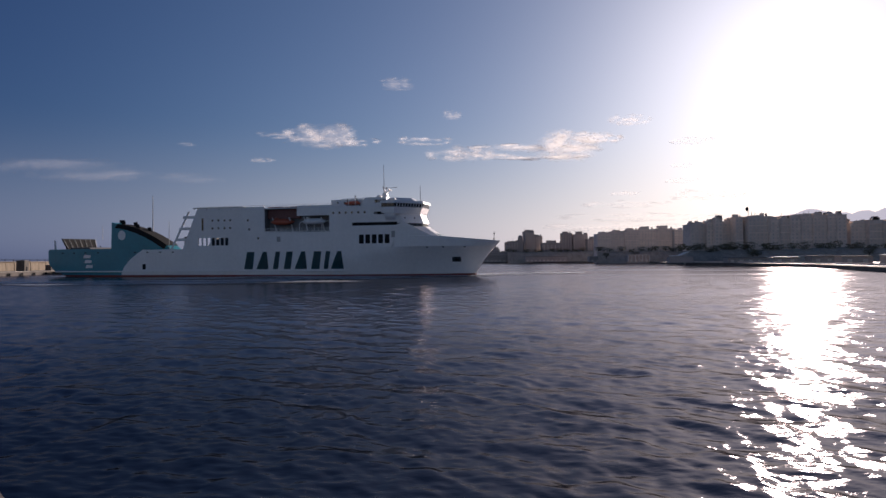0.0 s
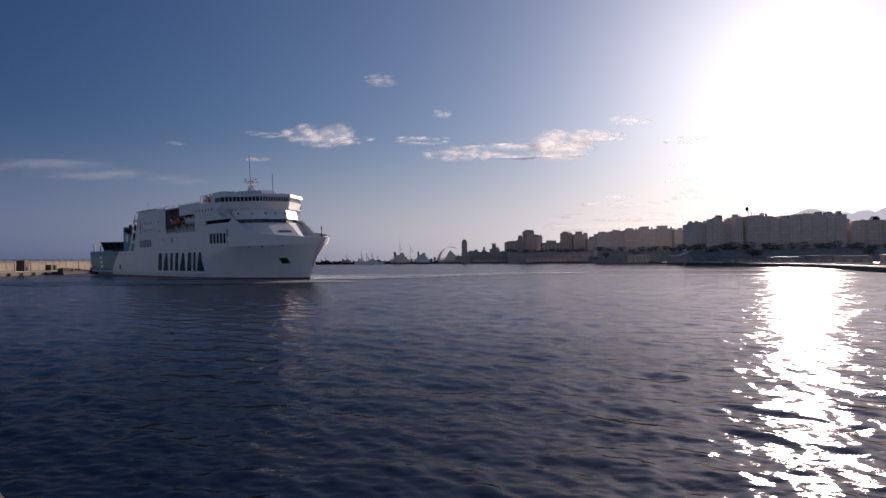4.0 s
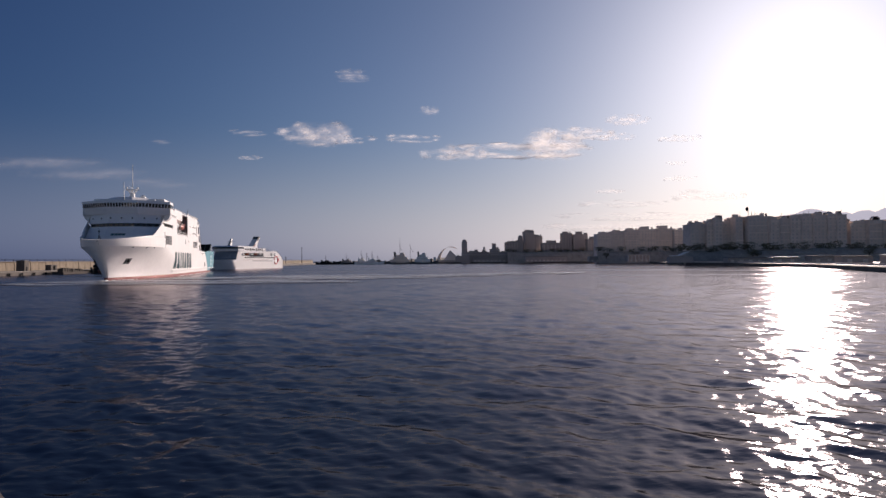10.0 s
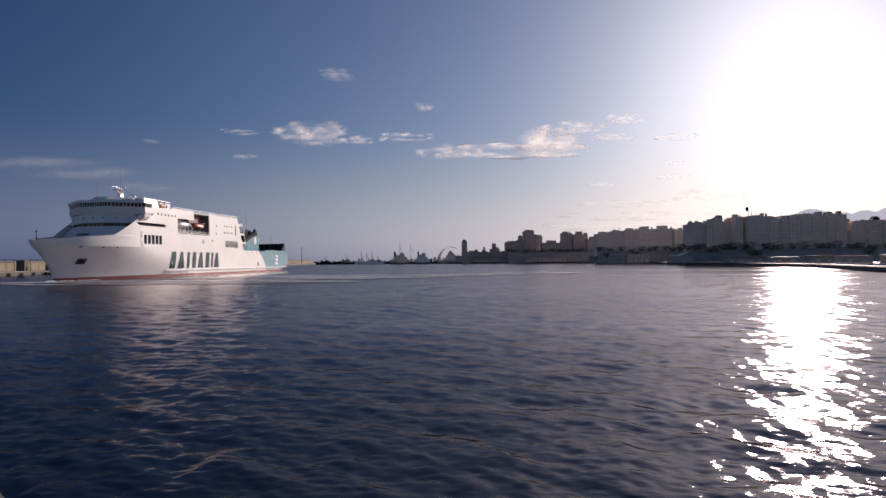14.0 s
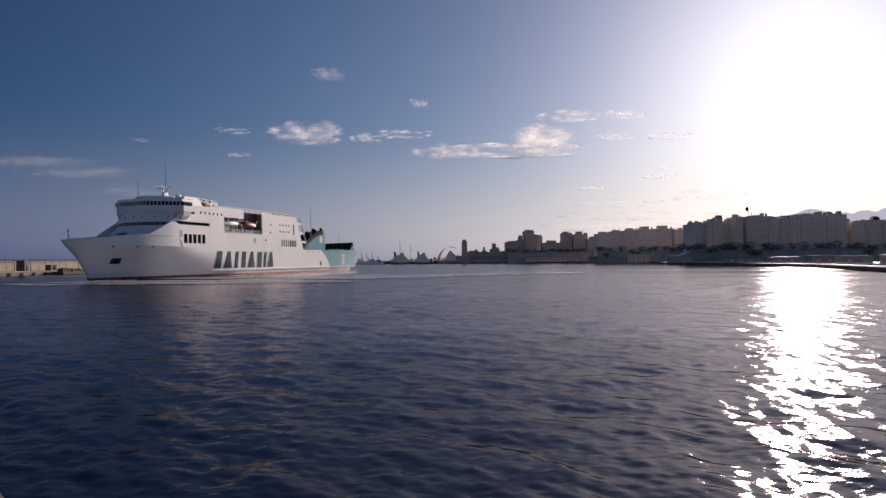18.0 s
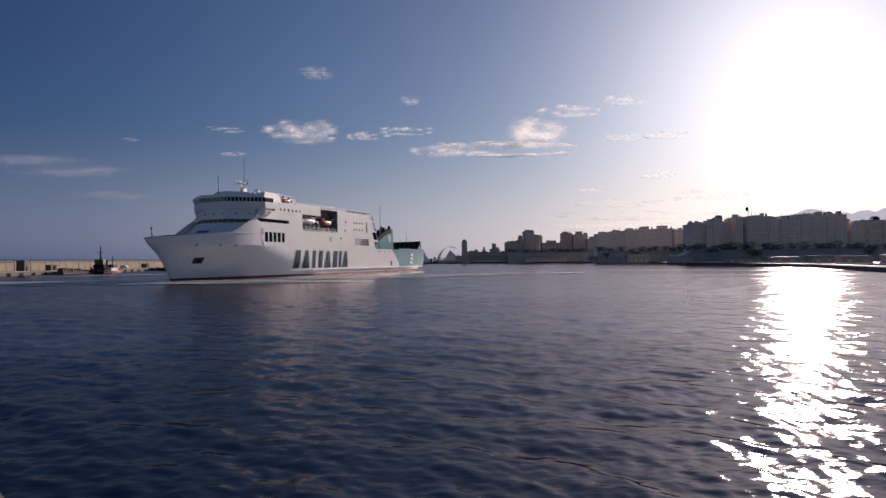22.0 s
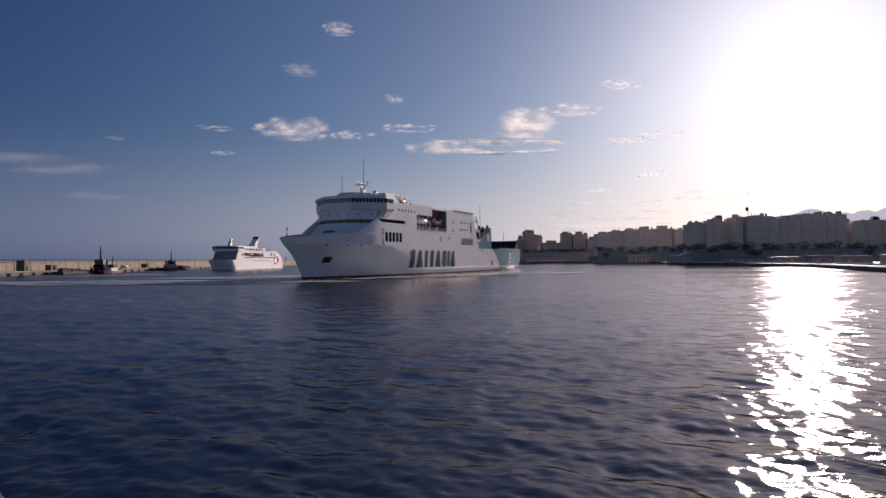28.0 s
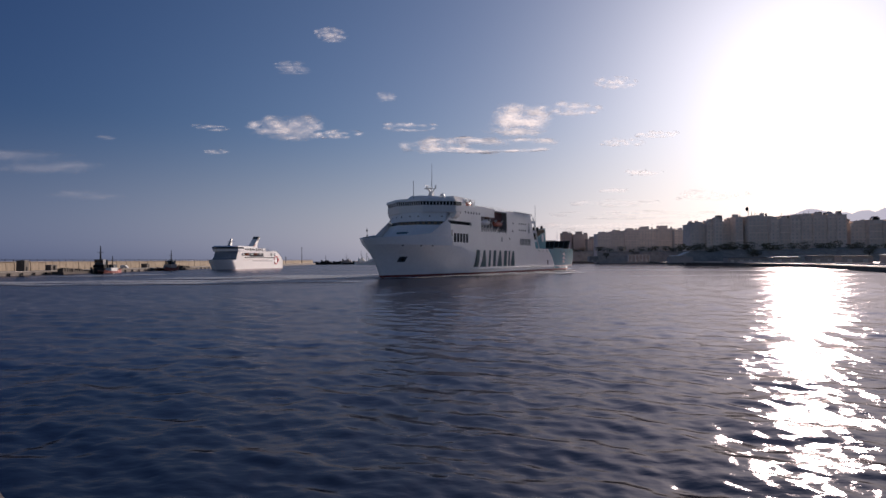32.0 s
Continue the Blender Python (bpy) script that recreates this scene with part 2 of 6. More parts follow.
def cloud_material(name, density, seed, fine, rag_by, edge):
    """Vapour that thins towards the rim of its lumps, with ragged holes. fine: how many tufts to half the cloud's width."""
    m, n, l, p = nodes_of(name)
    n.remove(p)
    out = n["Material Output"]
    tc = n.new("ShaderNodeTexCoord")
    stretch = n.new("ShaderNodeMapping")
    stretch.inputs["Scale"].default_value = (fine, fine * 0.5, fine * 2.3)
    l.new(tc.outputs["Object"], stretch.inputs["Vector"])
    total = None
    for scale, weight in ((0.45, 0.55), (1.4, 0.45)):
        wisp = n.new("ShaderNodeTexNoise")
        wisp.noise_dimensions = "4D"
        wisp.inputs["W"].default_value = seed + scale
        wisp.inputs["Scale"].default_value, wisp.inputs["Detail"].default_value = scale, 6
        wisp.inputs["Roughness"].default_value = 0.6
        l.new(stretch.outputs[0], wisp.inputs["Vector"])
        rag = n.new("ShaderNodeMath")
        rag.operation = "MULTIPLY_ADD"
        rag.inputs[1].default_value, rag.inputs[2].default_value = rag_by * weight, -0.5 * rag_by * weight
        l.new(wisp.outputs["Fac"], rag.inputs[0])
        if total is None:
            total = rag
        else:
            both = n.new("ShaderNodeMath")
            both.operation = "ADD"
            l.new(total.outputs[0], both.inputs[0])
            l.new(rag.outputs[0], both.inputs[1])
            total = both
    body = n.new("ShaderNodeAttribute")
    body.attribute_name = "vapour"
    whole = n.new("ShaderNodeMath")
    whole.operation = "ADD"
    l.new(body.outputs["Fac"], whole.inputs[0])
    l.new(total.outputs[0], whole.inputs[1])
    thick = n.new("ShaderNodeMapRange")
    thick.interpolation_type = "SMOOTHSTEP"
    thick.inputs[1].default_value, thick.inputs[2].default_value = 0.22, 0.22 + edge
    thick.inputs[3].default_value, thick.inputs[4].default_value = 0.0, density
    l.new(whole.outputs[0], thick.inputs[0])
    clear = n.new("ShaderNodeBsdfTransparent")
    back = n.new("ShaderNodeBsdfTranslucent")
    back.inputs["Color"].default_value = (0.72, 0.7, 0.69, 1)
    mix = n.new("ShaderNodeMixShader")
    l.new(thick.outputs[0], mix.inputs[0])
    l.new(clear.outputs[0], mix.inputs[1])
    l.new(back.outputs[0], mix.inputs[2])
    l.new(mix.outputs[0], out.inputs["Surface"])
    return m


# ---- mesh helpers ----
def part(name, bm, material, parent=None, label="", smooth=False):
    """Links a bmesh as one mesh object, under a thing or a part if one is given."""
    me = bpy.data.meshes.new(name)
    bmesh.ops.recalc_face_normals(bm, faces=bm.faces)
    if smooth:
        for f in bm.faces:
            f.smooth = True
    bm.to_mesh(me)
    bm.free()
    if material:
        me.materials.append(material)
    ob = new(name, me)
    if parent is not None:
        ob.parent = parent
    if label:
        tagged(ob, label)
    return ob


def thing(name, m, label, category, group="", kind=""):
    ob = new(name)
    ob.matrix_world = m
    return tagged(ob, label, category, group, kind)


def again(name, me, parent, m, label=""):
    """One more piece on a mesh that is already there."""
    ob = new(name, me)
    ob.parent = parent
    ob.matrix_basis = m
    return tagged(ob, label) if label else ob


def prism(bm, low, high):
    """A closed body between two rings of as many points."""
    a = [bm.verts.new(v) for v in low]
    b = [bm.verts.new(v) for v in high]
    k = len(a)
    bm.faces.new(a[::-1])
    bm.faces.new(b)
    for i in range(k):
        bm.faces.new((a[i], a[(i + 1) % k], b[(i + 1) % k], b[i]))
    return bm


def block(bm, x0, x1, y0, y1, z0, z1, bevel=0.0):
    ring = [(x0, y0), (x1, y0), (x1, y1), (x0, y1)]
    c = bevel
    top = [(x0 + c, y0 + c), (x1 - c, y0 + c), (x1 - c, y1 - c), (x0 + c, y1 - c)]
    if c:
        vs = [[bm.verts.new((*q, z)) for q in r] for r, z in ((ring, z0), (ring, z1 - c), (top, z1))]
        bm.faces.new(vs[0][::-1])
        bm.faces.new(vs[2])
        for a, b in ((vs[0], vs[1]), (vs[1], vs[2])):
            for i in range(4):
                bm.faces.new((a[i], a[(i + 1) % 4], b[(i + 1) % 4], b[i]))
        return bm
    return prism(bm, [(*q, z0) for q in ring], [(*q, z1) for q in ring])


def rod(bm, p, q, r0, r1=None, k=8):
    p, q = Vector(p), Vector(q)
    r1 = r0 if r1 is None else r1
    d = (q - p).normalized()
    u = d.orthogonal().normalized()
    v = d.cross(u)
    ring = [u * math.cos(2 * math.pi * i / k) + v * math.sin(2 * math.pi * i / k) for i in range(k)]
    return prism(bm, [p + o * r0 for o in ring], [q + o * r1 for o in ring])


def profile(bm, outline, y0, y1):
    """An outline in x and z, given thickness from y0 to y1."""
    return prism(bm, [(x, y0, z) for x, z in outline], [(x, y1, z) for x, z in outline])


def blob(bm, c, size, rough=0.2, seed=0.0, sub=2):
    made = bmesh.ops.create_icosphere(bm, subdivisions=sub, radius=1.0)
    for v in made["verts"]:
        k = 1 + rough * noise.noise(v.co * 1.7 + Vector((seed, seed * 0.7, 3.1)))
        v.co = Vector((v.co.x * size[0] * k + c[0], v.co.y * size[1] * k + c[1], v.co.z * size[2] * k + c[2]))
    return bm


B = bmesh.new


# ---- water ----
def build_water():
    az = np.concatenate([np.linspace(-55, 55, 561), np.linspace(55, 305, 160)[1:-1]])
    az = np.radians(90 - az)
    r = [0.8]
    while r[-1] < 6:
        r.append(r[-1] * 1.045)
    while r[-1] < 330:
        r.append(r[-1] * 1.0056)
    while r[-1] < 4900:
        r.append(r[-1] * 1.09)
    r = np.array(r)
    X, Y = np.outer(r, np.cos(az)), np.outer(r, np.sin(az))
    Z = np.zeros_like(X)
    DX, DY = np.zeros_like(X), np.zeros_like(X)
    rng = np.random.RandomState(4)
    step = np.maximum(r * 0.0056, r * radians(110 / 560))[:, None]
    for i in range(96):
        lam = 0.42 * (5.0 / 0.42) ** rng.rand()
        turn = radians(228 + 42 * rng.randn())
        k = 2 * math.pi / lam
        amp = 0.0041 * lam ** 0.75
        keep = np.clip((lam / step - 2.2) / 2.2, 0, 1)
        ph = k * (X * math.cos(turn) + Y * math.sin(turn)) + rng.rand() * 6.28
        gust = 0.75 + 0.25 * np.sin(X * 0.021 * (1 + rng.rand()) + Y * 0.031 + rng.rand() * 6)
        a = amp * keep * gust
        Z += a * np.cos(ph)
        DX -= 0.2 * a * math.cos(turn) * np.sin(ph)
        DY -= 0.2 * a * math.sin(turn) * np.sin(ph)
    X, Y = X + DX, Y + DY
    nr, na = X.shape
    co = np.stack([X, Y, Z], -1).reshape(-1, 3)
    co = np.vstack([co, [[0, 0, 0]]])
    i, j = np.meshgrid(np.arange(nr - 1), np.arange(na), indexing="ij")
    a, b = i * na + j, i * na + (j + 1) % na
    quads = np.stack([a, b, b + na, a + na], -1).reshape(-1, 4)[:, ::-1]
    j = np.arange(na)
    tris = np.stack([np.full(na, nr * na), (j + 1) % na, j], -1)
    me = bpy.data.meshes.new("water")
    me.vertices.add(len(co))
    me.vertices.foreach_set("co", co.astype(np.float32).ravel())
    me.loops.add(quads.size + tris.size)
    me.loops.foreach_set("vertex_index", np.concatenate([quads.ravel(), tris.ravel()]).astype(np.int32))
    me.polygons.add(len(quads) + len(tris))
    start = np.concatenate([np.arange(len(quads)) * 4, quads.size + np.arange(len(tris)) * 3])
    me.polygons.foreach_set("loop_start", start.astype(np.int32))
    me.polygons.foreach_set("use_smooth", np.ones(len(quads) + len(tris), bool))
    me.update(calc_edges=True)
    me.validate()
    me.materials.append(water_material())
    return tagged(new("water", me), "dark blue choppy harbour water with sun glitter", "water", kind="structure")


water = build_water()

# ---- the ferry ----
HB = 12.8                             # half beam
KEEL, BOOT, DECKZ = -2.0, 0.9, 10.4


def stem_x(z):
    return 72.3 + 8.3 * max(0.0, min(1.2, z / 11.7)) ** 1.35


def stern_x(z):
    return -86.0 + 8.0 * max(0.0, 1 - z / 6.0) ** 1.6


def split_x(z):
    return -52.5 + 7.0 * (max(0.0, z) / 10.4) ** 2


def half(x, z):
    k = max(0.0, min(1.0, z / 12.0))
    run = 62 - 38 * k ** 2
    s = min(1.0, max(0.0, (stem_x(z) - x) / run))
    bow = (1 - (1 - s) ** (1.75 + 0.4 * k)) ** (0.95 - 0.3 * k)
    t = min(1.0, max(0.0, (x - stern_x(z) + 2) / 26.0))
    aft = 0.90 + 0.10 * t ** 0.6 if z > 2 else 0.72 + 0.28 * t ** 0.5
    return HB * bow * aft


def loft(bm, x_from, x_to, zs, nx):
    """Both sides of the hull between two lines that depend on the height."""
    for side in (1, -1):
        rows = []
        for z in zs:
            row = []
            for i in range(nx + 1):
                u = i / nx
                u = u + 0.12 * math.sin(2 * math.pi * u) / 2
                x = x_from(z) + (x_to(z) - x_from(z)) * (1 - (1 - u) ** 1.25)
                row.append(bm.verts.new((x, side * max(0.0, half(x, z)), z)))
            rows.append(row)
        for a, b in zip(rows, rows[1:]):
            for i in range(nx):
                bm.faces.new((a[i], a[i + 1], b[i + 1], b[i]))
    bmesh.ops.remove_doubles(bm, verts=bm.verts, dist=0.01)
    return bm


def cap(bm, x_at, zs):
    """Transom or deck edge closed across the ship."""
    left = [bm.verts.new((x_at(z), half(x_at(z), z), z)) for z in zs]
    right = [bm.verts.new((x_at(z), -half(x_at(z), z), z)) for z in zs]
    for i in range(len(zs) - 1):
        bm.faces.new((left[i], right[i], right[i + 1], left[i + 1]))
    return bm


def sheer(x):
    """Top edge of the bulwark."""
    if x < 46:
        return DECKZ
    return 13.9 - 1.9 * max(0.0, (x - 60) / 20.6)


def sidewall(bm, y, t, xs, zs, holes, bend=None):
    """A wall in x and z with openings through it, of thickness t inwards."""
    yi = y - math.copysign(t, y)
    bend = bend or (lambda x, z: x)
    def open_at(xc, zc):
        return any(h[0] < xc < h[1] and h[2] < zc < h[3] for h in holes)
    solid = {(i, j) for i in range(len(xs) - 1) for j in range(len(zs) - 1)
             if not open_at((xs[i] + xs[i + 1]) / 2, (zs[j] + zs[j + 1]) / 2)}
    vo, vi = {}, {}
    def vert(store, yy, i, j):
        if (i, j) not in store:
            store[(i, j)] = bm.verts.new((bend(xs[i], zs[j]), yy, zs[j]))
        return store[(i, j)]
    for i, j in solid:
        for store, yy in ((vo, y), (vi, yi)):
            bm.faces.new([vert(store, yy, a, b) for a, b in ((i, j), (i + 1, j), (i + 1, j + 1), (i, j + 1))])
        for (di, dj), e in (((-1, 0), ((i, j), (i, j + 1))), ((1, 0), ((i + 1, j), (i + 1, j + 1))),
                            ((0, -1), ((i, j), (i + 1, j))), ((0, 1), ((i, j + 1), (i + 1, j + 1)))):
            if (i + di, j + dj) not in solid:
                bm.faces.new([vert(vo, y, *e[0]), vert(vo, y, *e[1]), vert(vi, yi, *e[1]), vert(vi, yi, *e[0])])
    return bm


def chevron(front, side_back, hw, aft, flat=0.36):
    """Outline from above: a flat centre facet, one swept facet on each side, straight sides and a square end."""
    return [(aft, -hw), (side_back, -hw), (front, -flat * hw), (front, flat * hw), (side_back, hw), (aft, hw)]


def on_chevron(front, side_back, hw, v, flat=0.36):
    """The forward station and the turn of a piece at v, from -1 to 1, across such an outline."""
    if abs(v) <= flat:
        return front, 90.0
    k = (abs(v) - flat) / (1 - flat)
    turn = math.degrees(math.atan2(front - side_back, (1 - flat) * hw))
    return front - (front - side_back) * k, 90.0 + math.copysign(turn, v)


def plan(front, side_back, hw, aft, n=5, flat=0.35):
    """Outline from above: a front that sweeps back towards the sides, straight sides and a square end."""
    pts = []
    for i in range(-n, n + 1):
        v = i / n
        w = max(0.0, abs(v) - flat) / (1 - flat)
        pts.append((front - (front - side_back) * w ** 1.5, v * hw))
    return [(aft, -hw)] + pts + [(aft, hw)]


def tier(bm, low, z0, high, z1):
    return prism(bm, [(*p, z0) for p in low], [(*p, z1) for p in high])


def pane_mesh(name, sx, sz, t=0.06, r=0.25, material=None):
    """A pane in x and z with cut corners."""
    bm = B()
    a, b, c = sx / 2, sz / 2, min(r, sx * 0.3)
    profile(bm, [(-a + c, -b), (a - c, -b), (a, -b + c), (a, b - c), (a - c, b), (-a + c, b), (-a, b - c), (-a, -b + c)], -t / 2, t / 2)
    bmesh.ops.recalc_face_normals(bm, faces=bm.faces)
    me = bpy.data.meshes.new(name)
    bm.to_mesh(me)
    bm.free()
    me.materials.append(material or GLASS)
    return me


# Stations of the lines plan, forward of midships, and where they come on the ship itself, in metres.
PLAN_X = (-100.0, -86.0, -61.0, -28.8, -16.5, -9.5, -1.5, 23.3, 33.8, 45.0, 72.3, 80.6, 100.0)
SHIP_X = (-115.5, -101.5, -78.2, -32.7, -19.1, -12.3, -3.9, 22.3, 33.3, 45.0, 73.9, 82.6, 102.0)


BEAM_BY = 0.95


def on_ship(p):
    return Vector((float(np.interp(p[0], PLAN_X, SHIP_X)), p[1] * BEAM_BY, p[2] * 1.045))


def fitted(name, bm, material, parent=None, label="", smooth=False):
    for v in bm.verts:
        v.co = on_ship(v.co)
    return part(name, bm, material, parent, label, smooth)


def shifted(m):
    m = m.copy()
    m.translation = on_ship(m.translation)
    return m


def placed(name, me, parent, m, label=""):
    return again(name, me, parent, shifted(m), label)


def plate_patch(x0, x1, z0, z1, side, off):
    """A thin patch that follows the hull plating."""
    bm = B()
    grid = [[bm.verts.new((x0 + (x1 - x0) * c / 4, side * (half(x0 + (x1 - x0) * c / 4, z0 + (z1 - z0) * r / 3) + off), z0 + (z1 - z0) * r / 3))
             for c in range(5)] for r in range(4)]
    for ra, rb in zip(grid, grid[1:]):
        for c in range(4):
            bm.faces.new((ra[c], ra[c + 1], rb[c + 1], rb[c]))
    bmesh.ops.solidify(bm, geom=bm.faces[:], thickness=0.03)
    return bm


def build_ferry():
    ship = thing("car_ferry", pose(0, 0, 0), "large white car ferry with teal stern, turning in the harbour", "ferry")
    hull_z = [BOOT, 1.6, 2.4, 3.4, 4.6, 6.0, 7.4, 8.8, DECKZ]
    fitted("hull", loft(B(), split_x, stem_x, hull_z, 60), WHITE, ship, smooth=True)
    fitted("stern_hull", cap(loft(B(), stern_x, split_x, hull_z, 24), stern_x, hull_z), TEAL, ship, "teal painted stern plating", smooth=False)
    low_z = [KEEL, -1.0, 0.0, 0.45, BOOT]
    fitted("boot_top", loft(B(), stern_x, stem_x, low_z, 80), RED, ship, "red antifouling band at the waterline", smooth=True)
    bulb = B()
    blob(bulb, (73.5, 0, -1.6), (4.2, 1.7, 1.75), 0.0)
    fitted("bulbous_bow", bulb, RED, ship, "red bulbous bow just under the surface", smooth=True)
    # bulwark above the deck, from the deckhouse forward
    bm = B()
    for side in (1, -1):
        rows = []
        for k in range(4):
            row = []
            for i in range(33):
                u = i / 32
                z0 = DECKZ
                x0 = 44 + (stem_x(z0) - 44) * (1 - (1 - u) ** 1.3)
                z = z0 + (sheer(x0) - z0) * k / 3
                x = x0 + (stem_x(z) - stem_x(z0)) * u ** 3
                row.append(bm.verts.new((x, side * (half(x0, z0) + 0.12 * k / 3), z)))
            rows.append(row)
        for a, b in zip(rows, rows[1:]):
            for i in range(32):
                bm.faces.new((a[i], a[i + 1], b[i + 1], b[i]))
    bmesh.ops.remove_doubles(bm, verts=bm.verts, dist=0.01)
    fitted("bulwark", bm, WHITE, ship, smooth=True)
    for side in (1, -1):
        bm = B()
        last = None
        for i in range(29):
            x = 50 + (stem_x(12.0) - 50.2) * i / 28
            p = Vector((x, side * (half(min(x, stem_x(DECKZ)), DECKZ) + 0.12), sheer(x) + 0.05))
            if last:
                rod(bm, last, p, 0.13, k=6)
            last = p
        fitted("bulwark_rail", bm, WHITE, ship)
    bm = B()
    pts = [(x, half(x, DECKZ) - 0.3) for x in np.linspace(40, 78, 20)]
    prism(bm, [(x, y, DECKZ + 0.9) for x, y in pts] + [(x, -y, DECKZ + 0.9) for x, y in pts[::-1]],
          [(x, y, DECKZ + 1.0) for x, y in pts] + [(x, -y, DECKZ + 1.0) for x, y in pts[::-1]])
    fitted("foredeck", bm, DECK, ship, "green-grey deck plating")
    bm = B()
    pts = [(x, half(x, DECKZ) - 0.25) for x in np.linspace(-85.5, -20, 20)]
    prism(bm, [(x, y, DECKZ - 0.9) for x, y in pts] + [(x, -y, DECKZ - 0.9) for x, y in pts[::-1]],
          [(x, y, DECKZ - 0.8) for x, y in pts] + [(x, -y, DECKZ - 0.8) for x, y in pts[::-1]])
    fitted("aft_deck", bm, DECK, ship, "green-grey deck plating")
    # rubbing strake low on the sides
    bm = B()
    for side in (1, -1):
        last = None
        for i in range(25):
            x = 30 - 112 * i / 24
            ring = [(x, side * (half(x, 2.2) - 0.2), 1.95), (x, side * (half(x, 2.2) + 0.6), 2.05),
                    (x, side * (half(x, 2.2) + 0.6), 2.4), (x, side * (half(x, 2.2) - 0.2), 2.5)]
            vs = [bm.verts.new(v) for v in ring]
            if last:
                for k in range(3):
                    bm.faces.new((last[k], last[k + 1], vs[k + 1], vs[k]))
            last = vs
    fitted("rubbing_strake", bm, WHITE, ship)
    # superstructure sides with their openings
    recess_low, recess_tall = (-1.5, 23.0, 16.4, 21.7), (-1.5, 10.9, 16.4, 24.4)
    slit_low, slit_high = (31.2, 47.6, 17.8, 18.9), (39.2, 47.6, 21.6, 22.5)
    front_win = [(33.8 + 2.32 * i, 35.6 + 2.32 * i, 11.6, 14.7) for i in range(5)]
    aft_win = [(-16.4 - 1.72 * i - 1.3, -16.4 - 1.72 * i, 11.6, 14.4) for i in range(7)]
    holes = [recess_low, recess_tall, slit_low, slit_high] + front_win + aft_win
    small = [(-15.5 - 2.3 * i, z) for i in range(4) for z in (17.9, 20.7)] + [(-7.5, 17.2), (-8.0, 20.5), (-4.0, 14.0)] \
        + [(24.5 + 2.3 * i, 22.4) for i in range(6)]
    xs = sorted({-32.8, 47.6, *[h[0] for h in holes], *[h[1] for h in holes]})
    zs = sorted({DECKZ, 24.4, *[h[2] for h in holes], *[h[3] for h in holes]})
    lean = lambda x, z: (47.6 + 1.5 * max(0.0, z - 17.3) if z < 18.95 else 49.9 - 1.25 * (z - 18.9)) if x > 47 else (x if x > -32 else -33.0 + 4.4 * (z - DECKZ) / 14.0)
    # front and slit panes are black: the shade of the open deck, painted in
    shade_pane, port = pane_mesh("window", 1.9, 3.2, material=DARK), pane_mesh("porthole", 0.8, 0.85, r=0.28)
    sl, sh = pane_mesh("window", 16.8, 1.2, r=0.1, material=DARK), pane_mesh("window", 6.4, 1.1, r=0.1, material=DARK)
    for side in (1, -1):
        y = side * HB
        fitted("side_wall", sidewall(B(), y, 0.35, xs, zs, holes, lean), WHITE, ship)
        yi = y - side * 0.3
        # panes of painted shade in the front openings and slits
        for h in front_win:
            placed("window", shade_pane, ship, pose((h[0] + h[1]) / 2, yi, (h[2] + h[3]) / 2))
        for me, h in ((sl, slit_low), (sh, slit_high)):
            placed("window", me, ship, pose((h[0] + h[1]) / 2, yi - side * 0.5, (h[2] + h[3]) / 2))
        # dark bulkheads added so the aft windows look dark from forward
        bm = B()
        block(bm, -32.6, -32.2, min(side * 6.0, side * 12.4), max(side * 6.0, side * 12.4), DECKZ, 15.0)
        fitted("added_after_bulkhead", bm, DARKBLUE, ship)
        for x, z in small:
            placed("porthole", port, ship, pose(x, y, z))
        # sloping plate between deckhouse and bulwark
        bm = B()
        for inner in (0.0, 0.35):
            rows = []
            for i in range(15):
                x = 47.4 + 12.6 * i / 14
                top_z = min(18.9 - 0.52 * max(0.0, x - 49.9), 17.9 + 0.4 * (x - 47.4))
                yo = half(x, DECKZ) + 0.06 + 0.06 * min(1.0, max(0.0, (60.0 - x) / 8)) - inner
                rows.append([bm.verts.new((x, side * yo, 10.4 + (top_z - 10.4) * k / 4)) for k in range(5)])
            for ra, rb in zip(rows, rows[1:]):
                for k in range(4):
                    bm.faces.new((ra[k], ra[k + 1], rb[k + 1], rb[k]))
        tops = [v for v in bm.verts]
        for i in range(14):
            q = [bm.verts.new(tops[j].co) for j in (i * 5 + 4, i * 5 + 9, 75 + i * 5 + 9, 75 + i * 5 + 4)]
            bm.faces.new(q)
        fitted("wing_plate", bm, WHITE, ship, smooth=True)
        # boat recess: deck, back wall, lifeboats and davits
        bm = B()
        block(bm, -1.5, 23.3, min(y, y - side * 4.5), max(y, y - side * 4.5), 16.0, 16.28)
        fitted("boat_deck", bm, DECK, ship)
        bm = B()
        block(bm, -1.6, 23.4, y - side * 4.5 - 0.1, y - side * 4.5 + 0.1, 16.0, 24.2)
        fitted("recess_wall", bm, INNER, ship, "wall at the back of the boat recess, its shade painted in grey")
        bm = B()
        block(bm, -1.4, 10.8, min(y - side * 4.3, y - side * 2.6), max(y - side * 4.3, y - side * 2.6), 20.9, 25.2, 0.08)
        fitted("store_box", bm, MAROON, ship, "dark red-brown store box above the boat")
        bm = B()
        for k in range(4):
            xa = 11.6 + 2.8 * k
            rod(bm, (xa, y - side * 0.6, 16.4), (xa, y - side * 0.6, 18.9), 0.12, k=5)
            rod(bm, (xa, y - side * 0.6, 18.9), (xa + 0.9, y - side * 0.6, 19.7), 0.12, k=5)
            rod(bm, (xa + 0.9, y - side * 0.6, 19.7), (xa + 2.6, y - side * 0.6, 19.7), 0.12, k=5)
        fitted("davit_frame", bm, WHITE, ship, "white tubular frame before the boat")
